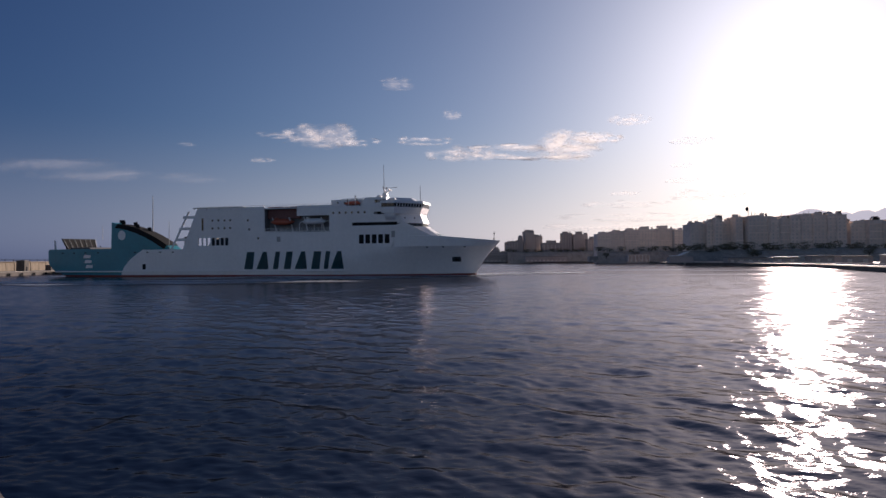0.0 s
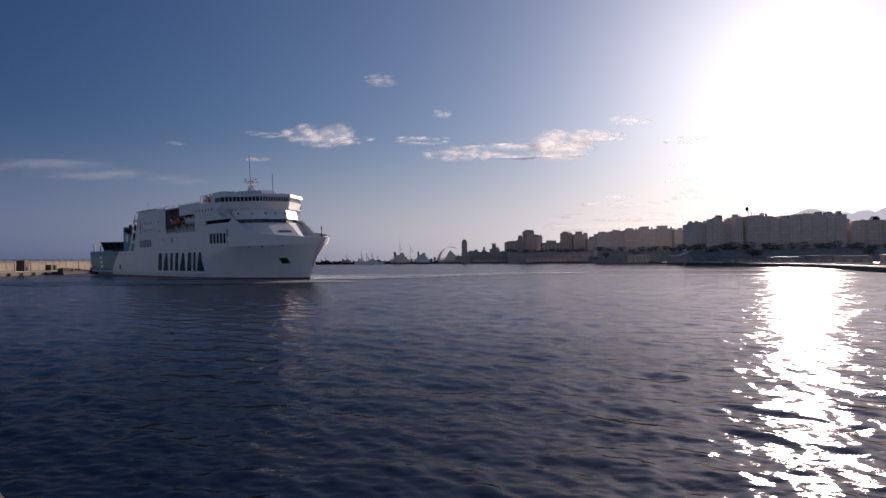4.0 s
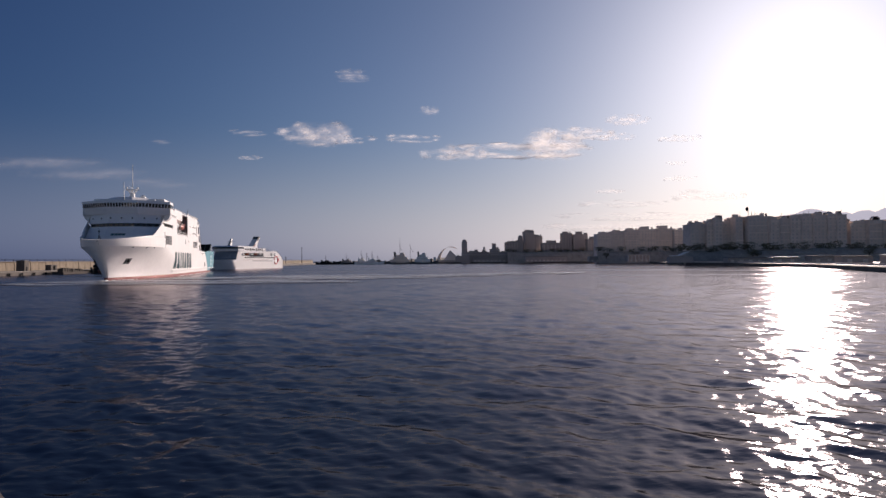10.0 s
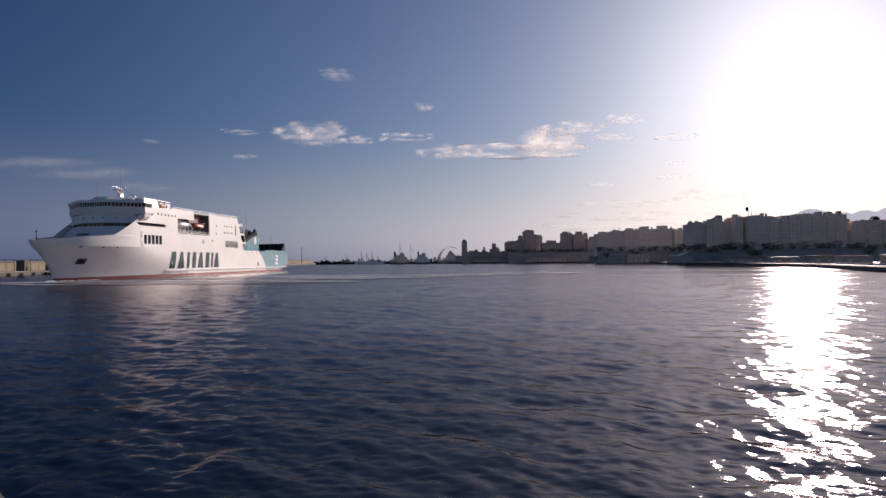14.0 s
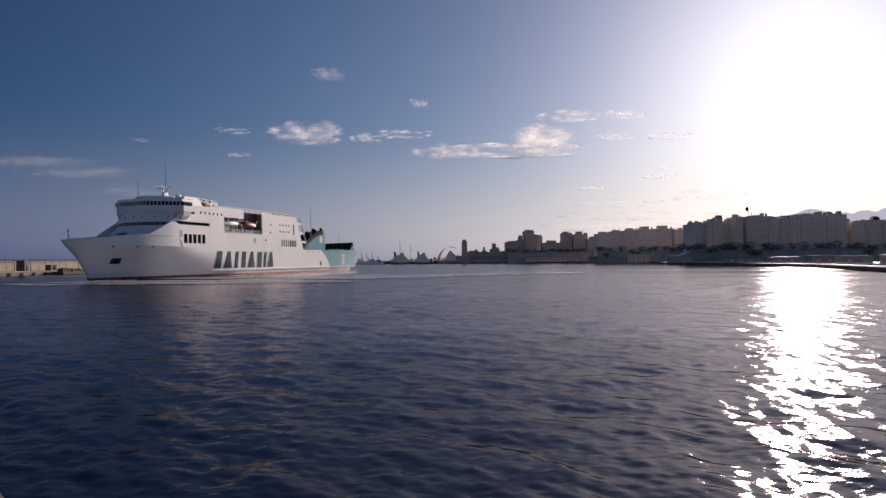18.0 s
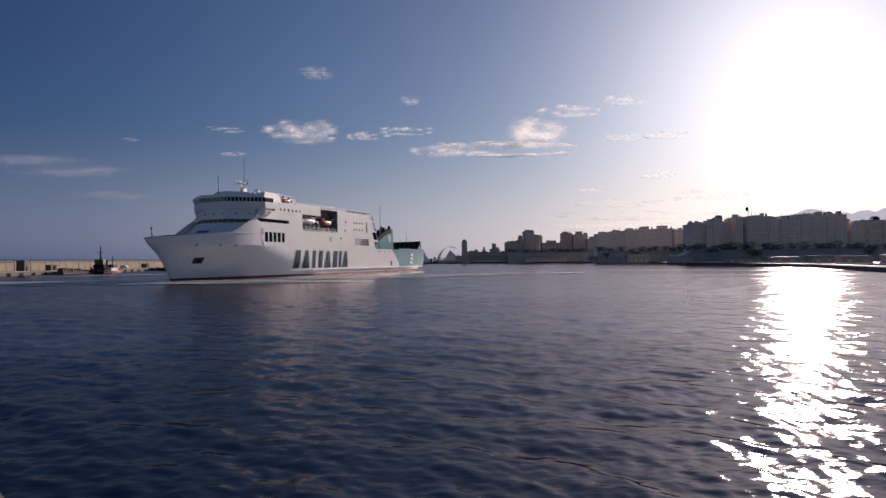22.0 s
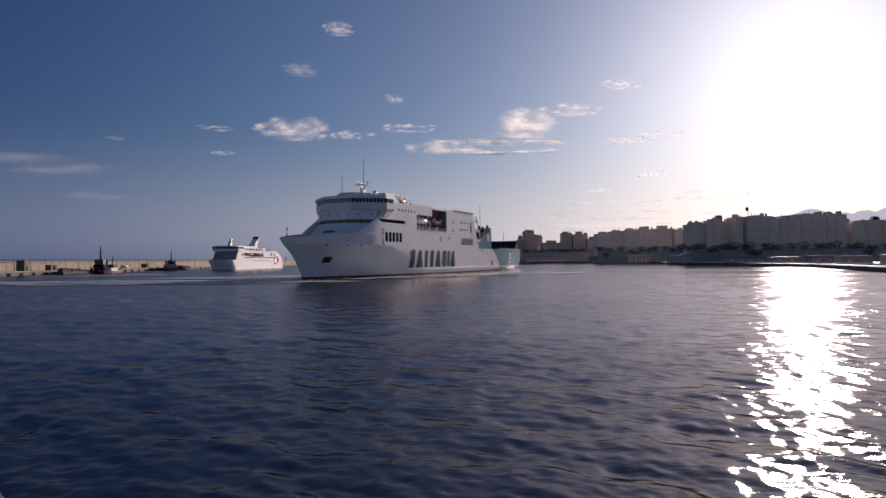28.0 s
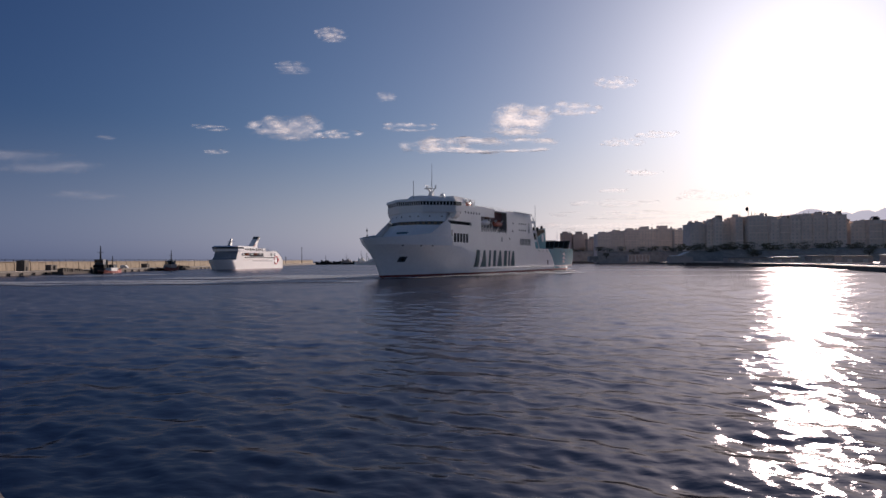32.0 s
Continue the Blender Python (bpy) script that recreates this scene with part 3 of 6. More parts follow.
        # dark lining added inside the walls so the aft windows read as shade
        lining_x = sorted({-32.0, -15.6, *[h[0] for h in aft_win], *[h[1] for h in aft_win]})
        fitted("shade_lining", sidewall(B(), y - side * 0.42, 0.05, lining_x, [DECKZ, 11.6, 14.4, 15.0], aft_win), DARKBLUE, ship)
        bm = B()
        for i in range(13):
            rod(bm, (-1.2 + 2.0 * i, y - side * 0.25, 16.2), (-1.2 + 2.0 * i, y - side * 0.25, 17.4), 0.05, k=5)
        for z in (16.6, 17.0, 17.4):
            rod(bm, (-1.4, y - side * 0.25, z), (23.2, y - side * 0.25, z), 0.045, k=5)
        fitted("boat_deck_rail", bm, WHITE, ship)
        for cx in (4.5, 16.5):
            bm = B()
            rings = []
            for i in range(9):
                u = -1 + i / 4
                w = math.sqrt(max(0.02, 1 - abs(u) ** 2.6))
                rings.append([bm.verts.new((cx + 4.4 * u, y - side * 2.0 + 1.45 * w * math.cos(a), 19.6 + (1.25 if math.sin(a) > 0 else 1.0) * w * math.sin(a)))
                              for a in [2 * math.pi * q / 12 for q in range(12)]])
            for a, b in zip(rings, rings[1:]):
                for q in range(12):
                    bm.faces.new((a[q], a[(q + 1) % 12], b[(q + 1) % 12], b[q]))
            bm.faces.new(rings[0])
            bm.faces.new(rings[-1])
            boat = fitted("lifeboat", bm, ORANGE if cx < 10 else SHADEWHITE, ship, "covered orange lifeboat in its davits" if cx < 10 else "covered white lifeboat in its davits", smooth=True)
            bm = B()
            blob(bm, (cx - 2.2, y - side * 2.0, 20.9), (0.8, 0.7, 0.45), 0.05)
            fitted("steering_dome", bm, ORANGE if cx < 10 else WHITE, boat, smooth=True)
            for dx in (-3.2, 3.2):
                bm = B()
                bow_ = [(y - side * (3.8 - 3.2 * math.sin(a) ** 1.5), 16.2 + 4.9 * math.sin(a)) for a in [math.pi / 2 * q / 6 for q in range(7)]]
                for (ya, za), (yb, zb) in zip(bow_, bow_[1:]):
                    rod(bm, (cx + dx, ya, za), (cx + dx, yb, zb), 0.28, k=6)
                rod(bm, (cx + dx, y - side * 1.2, 21.0), (cx + dx, y - side * 1.9, 20.2), 0.06, k=5)
                fitted("davit", bm, WHITE, ship)
        # open stair tower frame at the after end
        bm = B()
        for z0, z1 in ((11.5, 13.4), (14.4, 17.4), (18.4, 21.6)):
            x0, x1 = lean(-33, z0), lean(-33, z1)
            prism(bm, [(x0 - 2.4, y - side * 0.02, z1), (x0 - 2.2, y - side * 0.02, z1 + 1.0), (x1 + 0.1, y - side * 0.02, z1 + 1.0), (x1 + 0.1, y - side * 0.02, z1)],
                  [(x0 - 2.4, y - side * 0.4, z1), (x0 - 2.2, y - side * 0.4, z1 + 1.0), (x1 + 0.1, y - side * 0.4, z1 + 1.0), (x1 + 0.1, y - side * 0.4, z1)])
        rod(bm, (-36.5, y - side * 0.2, DECKZ), (-31.0, y - side * 0.2, 24.2), 0.3, k=6)
        fitted("stair_frame", bm, WHITE, ship)
    # inner decks and closures
    bm = B()
    block(bm, -28.4, 43.0, -HB + 0.02, HB - 0.02, 24.38, 24.7)
    fitted("roof_deck", bm, SHADEWHITE, ship)
    # house inside, greyed for the shade behind the openings
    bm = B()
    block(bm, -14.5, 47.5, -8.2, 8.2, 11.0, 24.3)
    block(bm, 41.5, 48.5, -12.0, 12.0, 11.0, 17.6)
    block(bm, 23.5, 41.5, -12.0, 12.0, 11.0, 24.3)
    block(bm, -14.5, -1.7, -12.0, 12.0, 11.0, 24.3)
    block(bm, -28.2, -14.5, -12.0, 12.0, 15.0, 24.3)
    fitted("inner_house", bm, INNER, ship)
    for side in (1, -1):
        bm = B()
        block(bm, 10.9, 27.0, min(side * 12.3, side * 12.7), max(side * 12.3, side * 12.7), 24.72, 25.3, 0.05)
        fitted("roof_parapet", bm, WHITE, ship)
        bm = B()
        block(bm, -28.2, -1.5, min(side * 12.3, side * 12.7), max(side * 12.3, side * 12.7), 24.72, 25.3, 0.05)
        fitted("roof_parapet", bm, WHITE, ship)
        bm = B()
        block(bm, -29.6, -10.0, min(side * 10.5, side * 13.0), max(side * 10.5, side * 13.0), 25.32, 25.5)
        for x in (-29.2, -24.5, -19.8, -15.1, -10.4):
            rod(bm, (x, side * 12.9, 24.6), (x, side * 12.9, 25.4), 0.09, k=5)
        fitted("awning_edge", bm, STEEL, ship, "thin grey awning edge over the after roof")
    # raised house behind the bridge
    bm = B()
    block(bm, 22.5, 46.0, -9.5, 9.5, 24.7, 27.2, 0.15)
    fitted("upper_house", bm, SHADEWHITE, ship)
    for i in range(6):
        for side in (1, -1):
            placed("window", port, ship, pose(25 + 2.6 * i, side * 9.52, 26.0))
    bm = B()
    prism(bm, [(35.0, -12.5, 24.7), (44.0, -12.5, 24.7), (44.0, 12.5, 24.7), (35.0, 12.5, 24.7)],
          [(36.0, -12.2, 27.5), (43.6, -12.2, 27.5), (43.6, 12.2, 27.5), (36.0, 12.2, 27.5)])
    fitted("bridge_house", bm, WHITE, ship)
    for side in (1, -1):
        for i in range(3):
            bm = B()
            block(bm, 39.6 + 1.35 * i, 40.7 + 1.35 * i, min(side * 12.2, side * 12.46), max(side * 12.2, side * 12.46), 25.6, 26.6)
            fitted("window", bm, GLASS, ship)
        bm = B()
        for x in (27.5, 30.0, 32.5, 35.0):
            rod(bm, (x, side * 12.4, 24.7), (x, side * 12.4, 27.1), 0.1, k=5)
        rod(bm, (27.5, side * 12.4, 27.1), (36.4, side * 12.4, 27.3), 0.1, k=5)
        fitted("boat_gallery_frame", bm, WHITE, ship)
    # front tiers: a flat centre facet and two swept ones
    fitted("front_slope", tier(B(), chevron(63.2, 57.5, 11.6, 48), 12.0, chevron(55.2, 50.2, 12.0, 47), 17.3), SHADEWHITE, ship)
    fitted("front_window_band", tier(B(), chevron(54.4, 49.4, 11.7, 47), 17.3, chevron(54.4, 49.4, 11.7, 47), 18.5), DARKBLUE, ship, "recessed dark band of front windows")
    fitted("band_ledge", tier(B(), chevron(55.4, 50.4, 12.25, 47), 17.05, chevron(55.4, 50.4, 12.25, 47), 17.35), WHITE, ship)
    fitted("front_wall", tier(B(), chevron(54.9, 49.8, 12.0, 45.5), 18.5, chevron(53.6, 48.2, 11.8, 44.0), 21.9), SHADEWHITE, ship)
    w, w_small = pane_mesh("window", 1.0, 0.8, r=0.12), pane_mesh("porthole", 0.5, 0.5, r=0.12)
    for i in range(-6, 7):
        v = i / 6.6
        x, a = on_chevron(54.4, 49.4, 11.7, v)
        placed("window", w, ship, pose(x + 0.05, v * 11.7, 17.9, 0, 0, a))
        if i % 2 == 0:
            x, a = on_chevron(54.35, 49.1, 11.9, v)
            placed("porthole", w_small, ship, pose(x + 0.02, v * 11.9, 20.2, 0, 0, a))
    for i in range(4):
        bm = B()
        prism(bm, [(60.0, -2.2 + 1.2 * i, 14.2), (60.0, -1.2 + 1.2 * i, 14.2), (59.4, -1.2 + 1.2 * i, 14.2), (59.4, -2.2 + 1.2 * i, 14.2)],
              [(59.0, -2.1 + 1.2 * i, 14.9), (59.0, -1.1 + 1.2 * i, 14.9), (58.4, -1.1 + 1.2 * i, 14.9), (58.4, -2.1 + 1.2 * i, 14.9)])
        fitted("front_mark", bm, LETTER, ship, "dark painted bar of the bow lettering")
    # bridge with wings: three facets, a thin brow and a curved soffit under each wing
    fitted("wing_platform", tier(B(), chevron(53.8, 47.0, 15.0, 43.6), 21.6, chevron(54.0, 47.1, 15.2, 43.4), 22.0), SHADEWHITE, ship)
    fitted("bridge_front", tier(B(), chevron(53.9, 46.9, 14.6, 42.5), 22.0, chevron(54.7, 47.5, 14.9, 42.5), 23.9), SHADEWHITE, ship)
    fitted("bridge_glazing", tier(B(), chevron(54.5, 47.3, 14.7, 42.7), 23.9, chevron(54.9, 47.6, 14.85, 42.7), 25.2), GLASS, ship, "dark band of bridge windows")
    fitted("bridge_brow", tier(B(), chevron(55.2, 47.9, 15.2, 42.2), 25.2, chevron(55.0, 47.7, 15.1, 42.2), 26.1), SHADEWHITE, ship)
    fitted("bridge_roof", tier(B(), chevron(52.0, 46.0, 9.0, 41.5), 26.1, chevron(50.0, 45.0, 6.6, 41.0), 27.6), SHADEWHITE, ship)
    bm = B()
    block(bm, -0.09, 0.09, -0.11, 0.11, -0.7, 0.7)
    post = part("mullion", bm, SHADEWHITE, ship)
    post.matrix_basis = shifted(pose(54.78, 0, 24.55, 0, 16, 0))
    for i in range(-15, 16):
        if i == 0:
            continue
        v = i / 15.6
        x, a = on_chevron(54.78, 47.5, 14.8, v)
        placed("mullion", post.data, ship, pose(x, v * 14.8, 24.55, 0, 16, a - 90))
    for side in (1, -1):
        # the wing's end, with its own windows, and the bracket that carries it
        bm = B()
        block(bm, 42.6, 47.2, min(side * 14.9, side * 15.06), max(side * 14.9, side * 15.06), 22.0, 23.9)
        fitted("wing_end", bm, WHITE, ship)
        for k in range(3):
            bm = B()
            block(bm, 43.0 + 1.45 * k, 44.2 + 1.45 * k, min(side * 14.8, side * 15.1), max(side * 14.8, side * 15.1), 24.1, 25.1)
            fitted("wing_window", bm, GLASS, ship)
        bm = B()
        bow_ = [(12.0 + 2.9 * math.sin(a), 19.4 + 2.2 * (1 - math.cos(a))) for a in [math.pi / 2 * q / 6 for q in range(7)]]
        ring = [(y_, z_) for y_, z_ in bow_] + [(12.0, 21.6)]
        prism(bm, [(43.8, side * y_, z_) for y_, z_ in ring], [(47.0, side * y_, z_) for y_, z_ in ring])
        fitted("wing_bracket", bm, SHADEWHITE, ship, smooth=False)
    # main mast with radars
    bm = B()
    prism(bm, [(38.4, -1.0, 27.0), (41.2, -1.0, 27.0), (41.2, 1.0, 27.0), (38.4, 1.0, 27.0)],
          [(39.0, -0.6, 30.0), (40.4, -0.6, 30.0), (40.4, 0.6, 30.0), (39.0, 0.6, 30.0)])
    block(bm, 37.6, 41.9, -1.7, 1.7, 27.4, 27.7)
    for side in (1, -1):
        rod(bm, (39.7, side * 0.4, 29.6), (39.7, side * 1.9, 31.4), 0.28, 0.2, 6)
        rod(bm, (39.7, side * 1.9, 31.4), (39.7, side * 1.9, 32.2), 0.3, 0.3, 6)
    mast = fitted("main_mast", bm, WHITE, ship, "white radar mast with spread arms")
    bm = B()
    rod(bm, (39.4, 0, 29.8), (39.2, 0, 40.2), 0.16, 0.06, 6)
    rod(bm, (39.6, -2.6, 31.0), (39.6, 2.6, 31.0), 0.09, k=6)
    rod(bm, (38.9, 0, 31.6), (44.2, 0, 31.8), 0.09, k=6)
    fitted("antenna_pole", bm, STEEL, mast)
    bm = B()
    rod(bm, (40.2, 0, 29.8), (41.5, 0, 30.8), 0.22, k=8)
    block(bm, 41.3, 41.7, -1.9, 1.9, 30.8, 31.15, 0.05)
    fitted("radar_scanner", bm, WHITE, mast)
    bm = B()
    blob(bm, (36.5, 3.0, 28.4), (1.1, 1.1, 1.2), 0.0)
    fitted("satellite_dome", bm, WHITE, ship, smooth=True)
    bm = B()
    rod(bm, (52.6, 0.5, 26.0), (52.6, 0.5, 32.4), 0.14, 0.09, 6)
    fitted("signal_pole", bm, STEEL, ship)
    bm = B()
    for x, h in ((30, 28.6), (26, 28.2), (34, 28.0), (12, 25.9), (2, 25.7), (-10, 25.6)):
        rod(bm, (x, 5 * math.sin(x), 24.6), (x, 5 * math.sin(x), h), 0.18, k=6)
        blob(bm, (x, 5 * math.sin(x), h), (0.35, 0.35, 0.35), 0, sub=1)
    fitted("roof_vent", bm, STEEL, ship)
    # roof boats and rails
    for side in (1, -1):
        bm = B()
        blob(bm, (31.0, side * 10.9, 25.7), (3.0, 0.95, 0.75), 0.05, sub=3)
        fitted("rescue_boat", bm, ORANGE, ship, "orange rescue boat on the roof deck", smooth=True)
        bm = B()
        rod(bm, (28.5, side * 9.9, 24.7), (29.5, side * 11.5, 27.2), 0.18, k=6)
        rod(bm, (33.5, side * 9.9, 24.7), (32.5, side * 11.5, 27.2), 0.18, k=6)
        fitted("boat_cradle", bm, DARK, ship)
        bm = B()
        for z in (25.2, 25.7):
            rod(bm, (-28, side * 12.5, z), (27, side * 12.5, z), 0.05, k=5)
        for i in range(28):
            rod(bm, (-28 + 2.0 * i, side * 12.5, 24.6), (-28 + 2.0 * i, side * 12.5, 25.7), 0.05, k=5)
        fitted("roof_rail", bm, WHITE, ship)
    # funnel: a fin with a curved leading edge
    lead = [(-40.0, 9.6)] + [(-40.0 - 21.0 * u, 9.6 + 11.2 * math.sin(u * math.pi / 2) ** 0.9) for u in (0.15, 0.3, 0.45, 0.6, 0.75, 0.9)]
    bm = B()
    profile(bm, lead + [(-61.0, 21.4), (-61.4, 9.6)], -3.6, 3.6)
    bmesh.ops.bevel(bm, geom=[e for e in bm.edges if abs(e.verts[0].co.y - e.verts[1].co.y) < 0.1 and e.calc_length() < 30 and max(v.co.z for v in e.verts) > 10],
                    offset=0.35, segments=2, affect="EDGES")
    funnel = fitted("funnel", bm, TEAL, ship, "teal fin-shaped funnel with a pale roundel")
    for i, (x, z) in enumerate(((-60.0, 20.2), (-57.6, 19.9), (-55.2, 19.2), (-52.8, 18.2), (-50.5, 17.0))):
        bm = B()
        rod(bm, (x, 1.6 * (-1) ** i, z - 0.8), (x - 0.4, 1.6 * (-1) ** i, z + 2.3), 0.7, 0.62, 10)
        fitted("exhaust_pipe", bm, DARK, funnel)
    bm = B()
    edge = [(-40.0 - 21.0 * u, 9.6 + 11.2 * math.sin(u * math.pi / 2) ** 0.9) for u in (0.12, 0.25, 0.4, 0.55, 0.7, 0.82, 0.9)]
    profile(bm, [(x + 0.1, z + 0.12) for x, z in edge] + [(x - 0.9, z - 1.5) for x, z in edge[::-1]], -3.68, 3.68)
    fitted("funnel_louvre", bm, DARK, funnel, "black louvres along the leading edge")
    for side in (1, -1):
        bm = B()
        ring = [(-57.4 + 1.25 * math.cos(a), 16.2 + 1.9 * math.sin(a)) for a in [2 * math.pi * i / 20 for i in range(20)]]
        profile(bm, ring, side * 3.6, side * 3.72)
        fitted("roundel", bm, WHITE, funnel, "pale oval mark")
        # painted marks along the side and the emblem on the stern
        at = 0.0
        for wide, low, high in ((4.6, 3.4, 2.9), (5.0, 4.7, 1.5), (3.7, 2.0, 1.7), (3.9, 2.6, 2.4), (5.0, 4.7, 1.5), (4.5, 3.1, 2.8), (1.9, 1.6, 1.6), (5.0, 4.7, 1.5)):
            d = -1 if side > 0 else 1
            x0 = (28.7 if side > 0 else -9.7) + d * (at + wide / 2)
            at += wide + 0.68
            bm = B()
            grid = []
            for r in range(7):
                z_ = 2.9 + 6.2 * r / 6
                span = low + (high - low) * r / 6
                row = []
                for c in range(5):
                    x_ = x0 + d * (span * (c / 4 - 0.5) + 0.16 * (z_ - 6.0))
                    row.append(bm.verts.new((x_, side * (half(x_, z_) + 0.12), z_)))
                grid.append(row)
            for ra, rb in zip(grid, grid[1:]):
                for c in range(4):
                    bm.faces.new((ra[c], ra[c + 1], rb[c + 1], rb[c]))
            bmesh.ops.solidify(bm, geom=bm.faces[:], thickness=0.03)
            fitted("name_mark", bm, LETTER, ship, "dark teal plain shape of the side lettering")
        # pale line under the lettering: the sun highlight of the strake, painted in
        fitted("strake_glint", plate_patch(14.0, 29.2, 1.75, 1.95, side, 0.62), WHITE, ship)
        for j in range(3):
            bm = B()
            profile(bm, [(-66 - 0.5 * j, 3.6 + 1.9 * j), (-62.6 - 0.5 * j, 3.6 + 1.9 * j), (-62.2 - 0.5 * j, 4.7 + 1.9 * j), (-65.4 - 0.5 * j, 4.9 + 1.9 * j)],
                    side * (half(-64, 5) - 0.3), side * (half(-64, 5 + j) + 0.08))
            fitted("stern_mark", bm, WHITE, ship, "pale abstract emblem on the teal stern")
        # anchor in its pocket, mooring slots under the bulwark: flat dark patches for their shade
        pocket = fitted("anchor_pocket", plate_patch(65.0, 67.9, 5.0, 6.7, side, 0.04), DARKBLUE, ship, "flat dark patch for the shade in the anchor pocket")
        bm = B()
        yb = side * (half(66.5, 6.0) + 0.18)
        rod(bm, (66.5, yb + side * 0.3, 7.0), (66.5, yb, 5.5), 0.14, k=6)
        rod(bm, (65.7, yb, 5.9), (66.5, yb, 5.4), 0.14, k=6)
        rod(bm, (67.3, yb, 5.9), (66.5, yb, 5.4), 0.14, k=6)
        fitted("anchor", bm, DARK, pocket)
        for xa, xb in ((57.2, 58.0), (62.4, 63.2), (69.4, 70.1)):
            fitted("mooring_slot_shade", plate_patch(xa, xb, 9.95, 10.3, side, 0.05), DARKBLUE, ship, "dark patch for the shade in a mooring slot of the bow plating")
        bm = B()
        block(bm, 45.6, 46.8, min(side * 12.6, side * 12.86), max(side * 12.6, side * 12.86), 13.6, 15.8)
        fitted("side_door", bm, STEEL, ship, "grey louvred side door")
        bm = B()
        block(bm, -26.6, -25.9, min(side * 12.6, side * 12.86), max(side * 12.6, side * 12.86), 17.0, 21.6)
        fitted("stair_window", bm, GLASS, ship)
        bm = B()
        block(bm, 3.2, 4.6, min(side * 12.6, side * 12.86), max(side * 12.6, side * 12.86), 12.6, 14.4)
        fitted("side_hatch", bm, STEEL, ship)
        bm = B()
        block(bm, -45.6, -44.6, min(side * 12.6, side * 12.87), max(side * 12.6, side * 12.87), 3.0, 5.0)
        fitted("pilot_door", bm, DARK, ship)
    # mooring holes along the deck edge: black plates for the shade inside
    bm = B()
    profile(bm, [(-0.45, -0.2), (0.45, -0.2), (0.45, 0.2), (-0.45, 0.2)], -0.06, 0.06)
    hole = part("fairlead", bm, DARK, ship)
    first = True
    for side in (1, -1):
        for x in (-36, -40, -44, -48, -60, -66, -72, -78):
            m = pose(x, side * (half(x, 9.4) + 0.02), 9.4)
            if first:
                hole.matrix_basis = shifted(m)
                first = False
            else:
                placed("fairlead", hole.data, ship, m)
    # stern house, ramp and bulwark
    bm = B()
    prism(bm, [(-81.2, -6.4, 10.0), (-80.2, -6.4, 10.0), (-80.2, 9.6, 10.0), (-81.2, 9.6, 10.0)],
          [(-83.4, -7.6, 15.2), (-82.6, -7.6, 15.2), (-82.6, 11.0, 15.2), (-83.4, 11.0, 15.2)])
    ramp = fitted("stern_ramp", bm, DARK, ship, "dark raised stern ramp")
    bm = B()
    for i in range(7):
        y = -6.4 + 2.65 * i
        rod(bm, (-80.1, y, 10.2), (-82.5, y * 1.14 - 0.2, 15.1), 0.16, k=5)
    fitted("ramp_rib", bm, DARKBLUE, ramp)
    bm = B()
    block(bm, -79.0, -69.0, -7.0, 7.0, 9.6, 11.6, 0.15)
    fitted("winch_house", bm, DARKBLUE, ship)
    bm = B()
    for side in (1, -1):
        last = None
        for i in range(15):
            x = -85.6 + 34.0 * i / 14
            ring = [(x, side * (half(x, 10.2) - 0.02), DECKZ), (x, side * (half(x, 10.2) - 0.02), DECKZ + 0.5), (x, side * (half(x, 10.2) - 0.25), DECKZ + 0.5)]
            vs = [bm.verts.new(v) for v in ring]
            if last:
                for k in range(2):
                    bm.faces.new((last[k], last[k + 1], vs[k + 1], vs[k]))
            last = vs
    fitted("stern_bulwark", bm, TEAL, ship)
    for y in (-10.5, 10.5):
        bm = B()
        rod(bm, (-83.5, y, 9.6), (-83.8, y, 14.4), 0.45, 0.35, 8)
        block(bm, -84.4, -83.0, y - 0.7, y + 0.7, 9.5, 10.8)
        fitted("mooring_winch_post", bm, WHITE, ship)
    bm = B()
    rod(bm, (-50.5, 3.2, 12.0), (-50.5, 3.2, 32.0), 0.22, 0.08, 6)
    fitted("aft_antenna", bm, STEEL, ship)
    bm = B()
    rod(bm, (-41.0, -5.0, 9.8), (-41.0, -5.0, 21.0), 0.12, 0.06, 6)
    fitted("aft_antenna", bm, STEEL, ship)
    bm = B()
    rod(bm, (-74.0, 6.0, 15.0), (-74.0, 6.0, 20.5), 0.12, 0.06, 6)
    fitted("aft_antenna", bm, STEEL, ship)
    # jackstaff at the bow
    bm = B()
    rod(bm, (78.8, 0, 11.5), (78.8, 0, 15.4), 0.1, 0.07, 6)
    rod(bm, (78.4, -0.8, 11.5), (78.8, 0, 13.6), 0.06, k=5)
    rod(bm, (78.4, 0.8, 11.5), (78.8, 0, 13.6), 0.06, k=5)
    blob(bm, (78.8, 0, 14.6), (0.28, 0.28, 0.4), 0, sub=1)
    fitted("jackstaff", bm, DARK, ship)
    # broken water along the stem and the side
    bm = B()
    rnd = random.Random(3)
    for i in range(70):
        u = rnd.random()
        side = rnd.choice((1, -1))
        x = 20 - 100 * u
        blob(bm, (x, side * (half(min(x, 72.2), 0.1) + 0.3 + rnd.random() * 0.6), 0.0), (0.9 + rnd.random(), 0.25, 0.07), 0.3, i, sub=1)
    for i in range(46):
        side = rnd.choice((1, -1))
        u = rnd.random()
        x = 74.5 - 16 * u * u
        blob(bm, (x, side * (half(min(x, 72.2), 0.1) + 0.2 + 1.8 * u * rnd.random()), 0.03), (0.5 + 0.9 * rnd.random(), 0.3, 0.1 + 0.18 * (1 - u)), 0.35, i, sub=1)
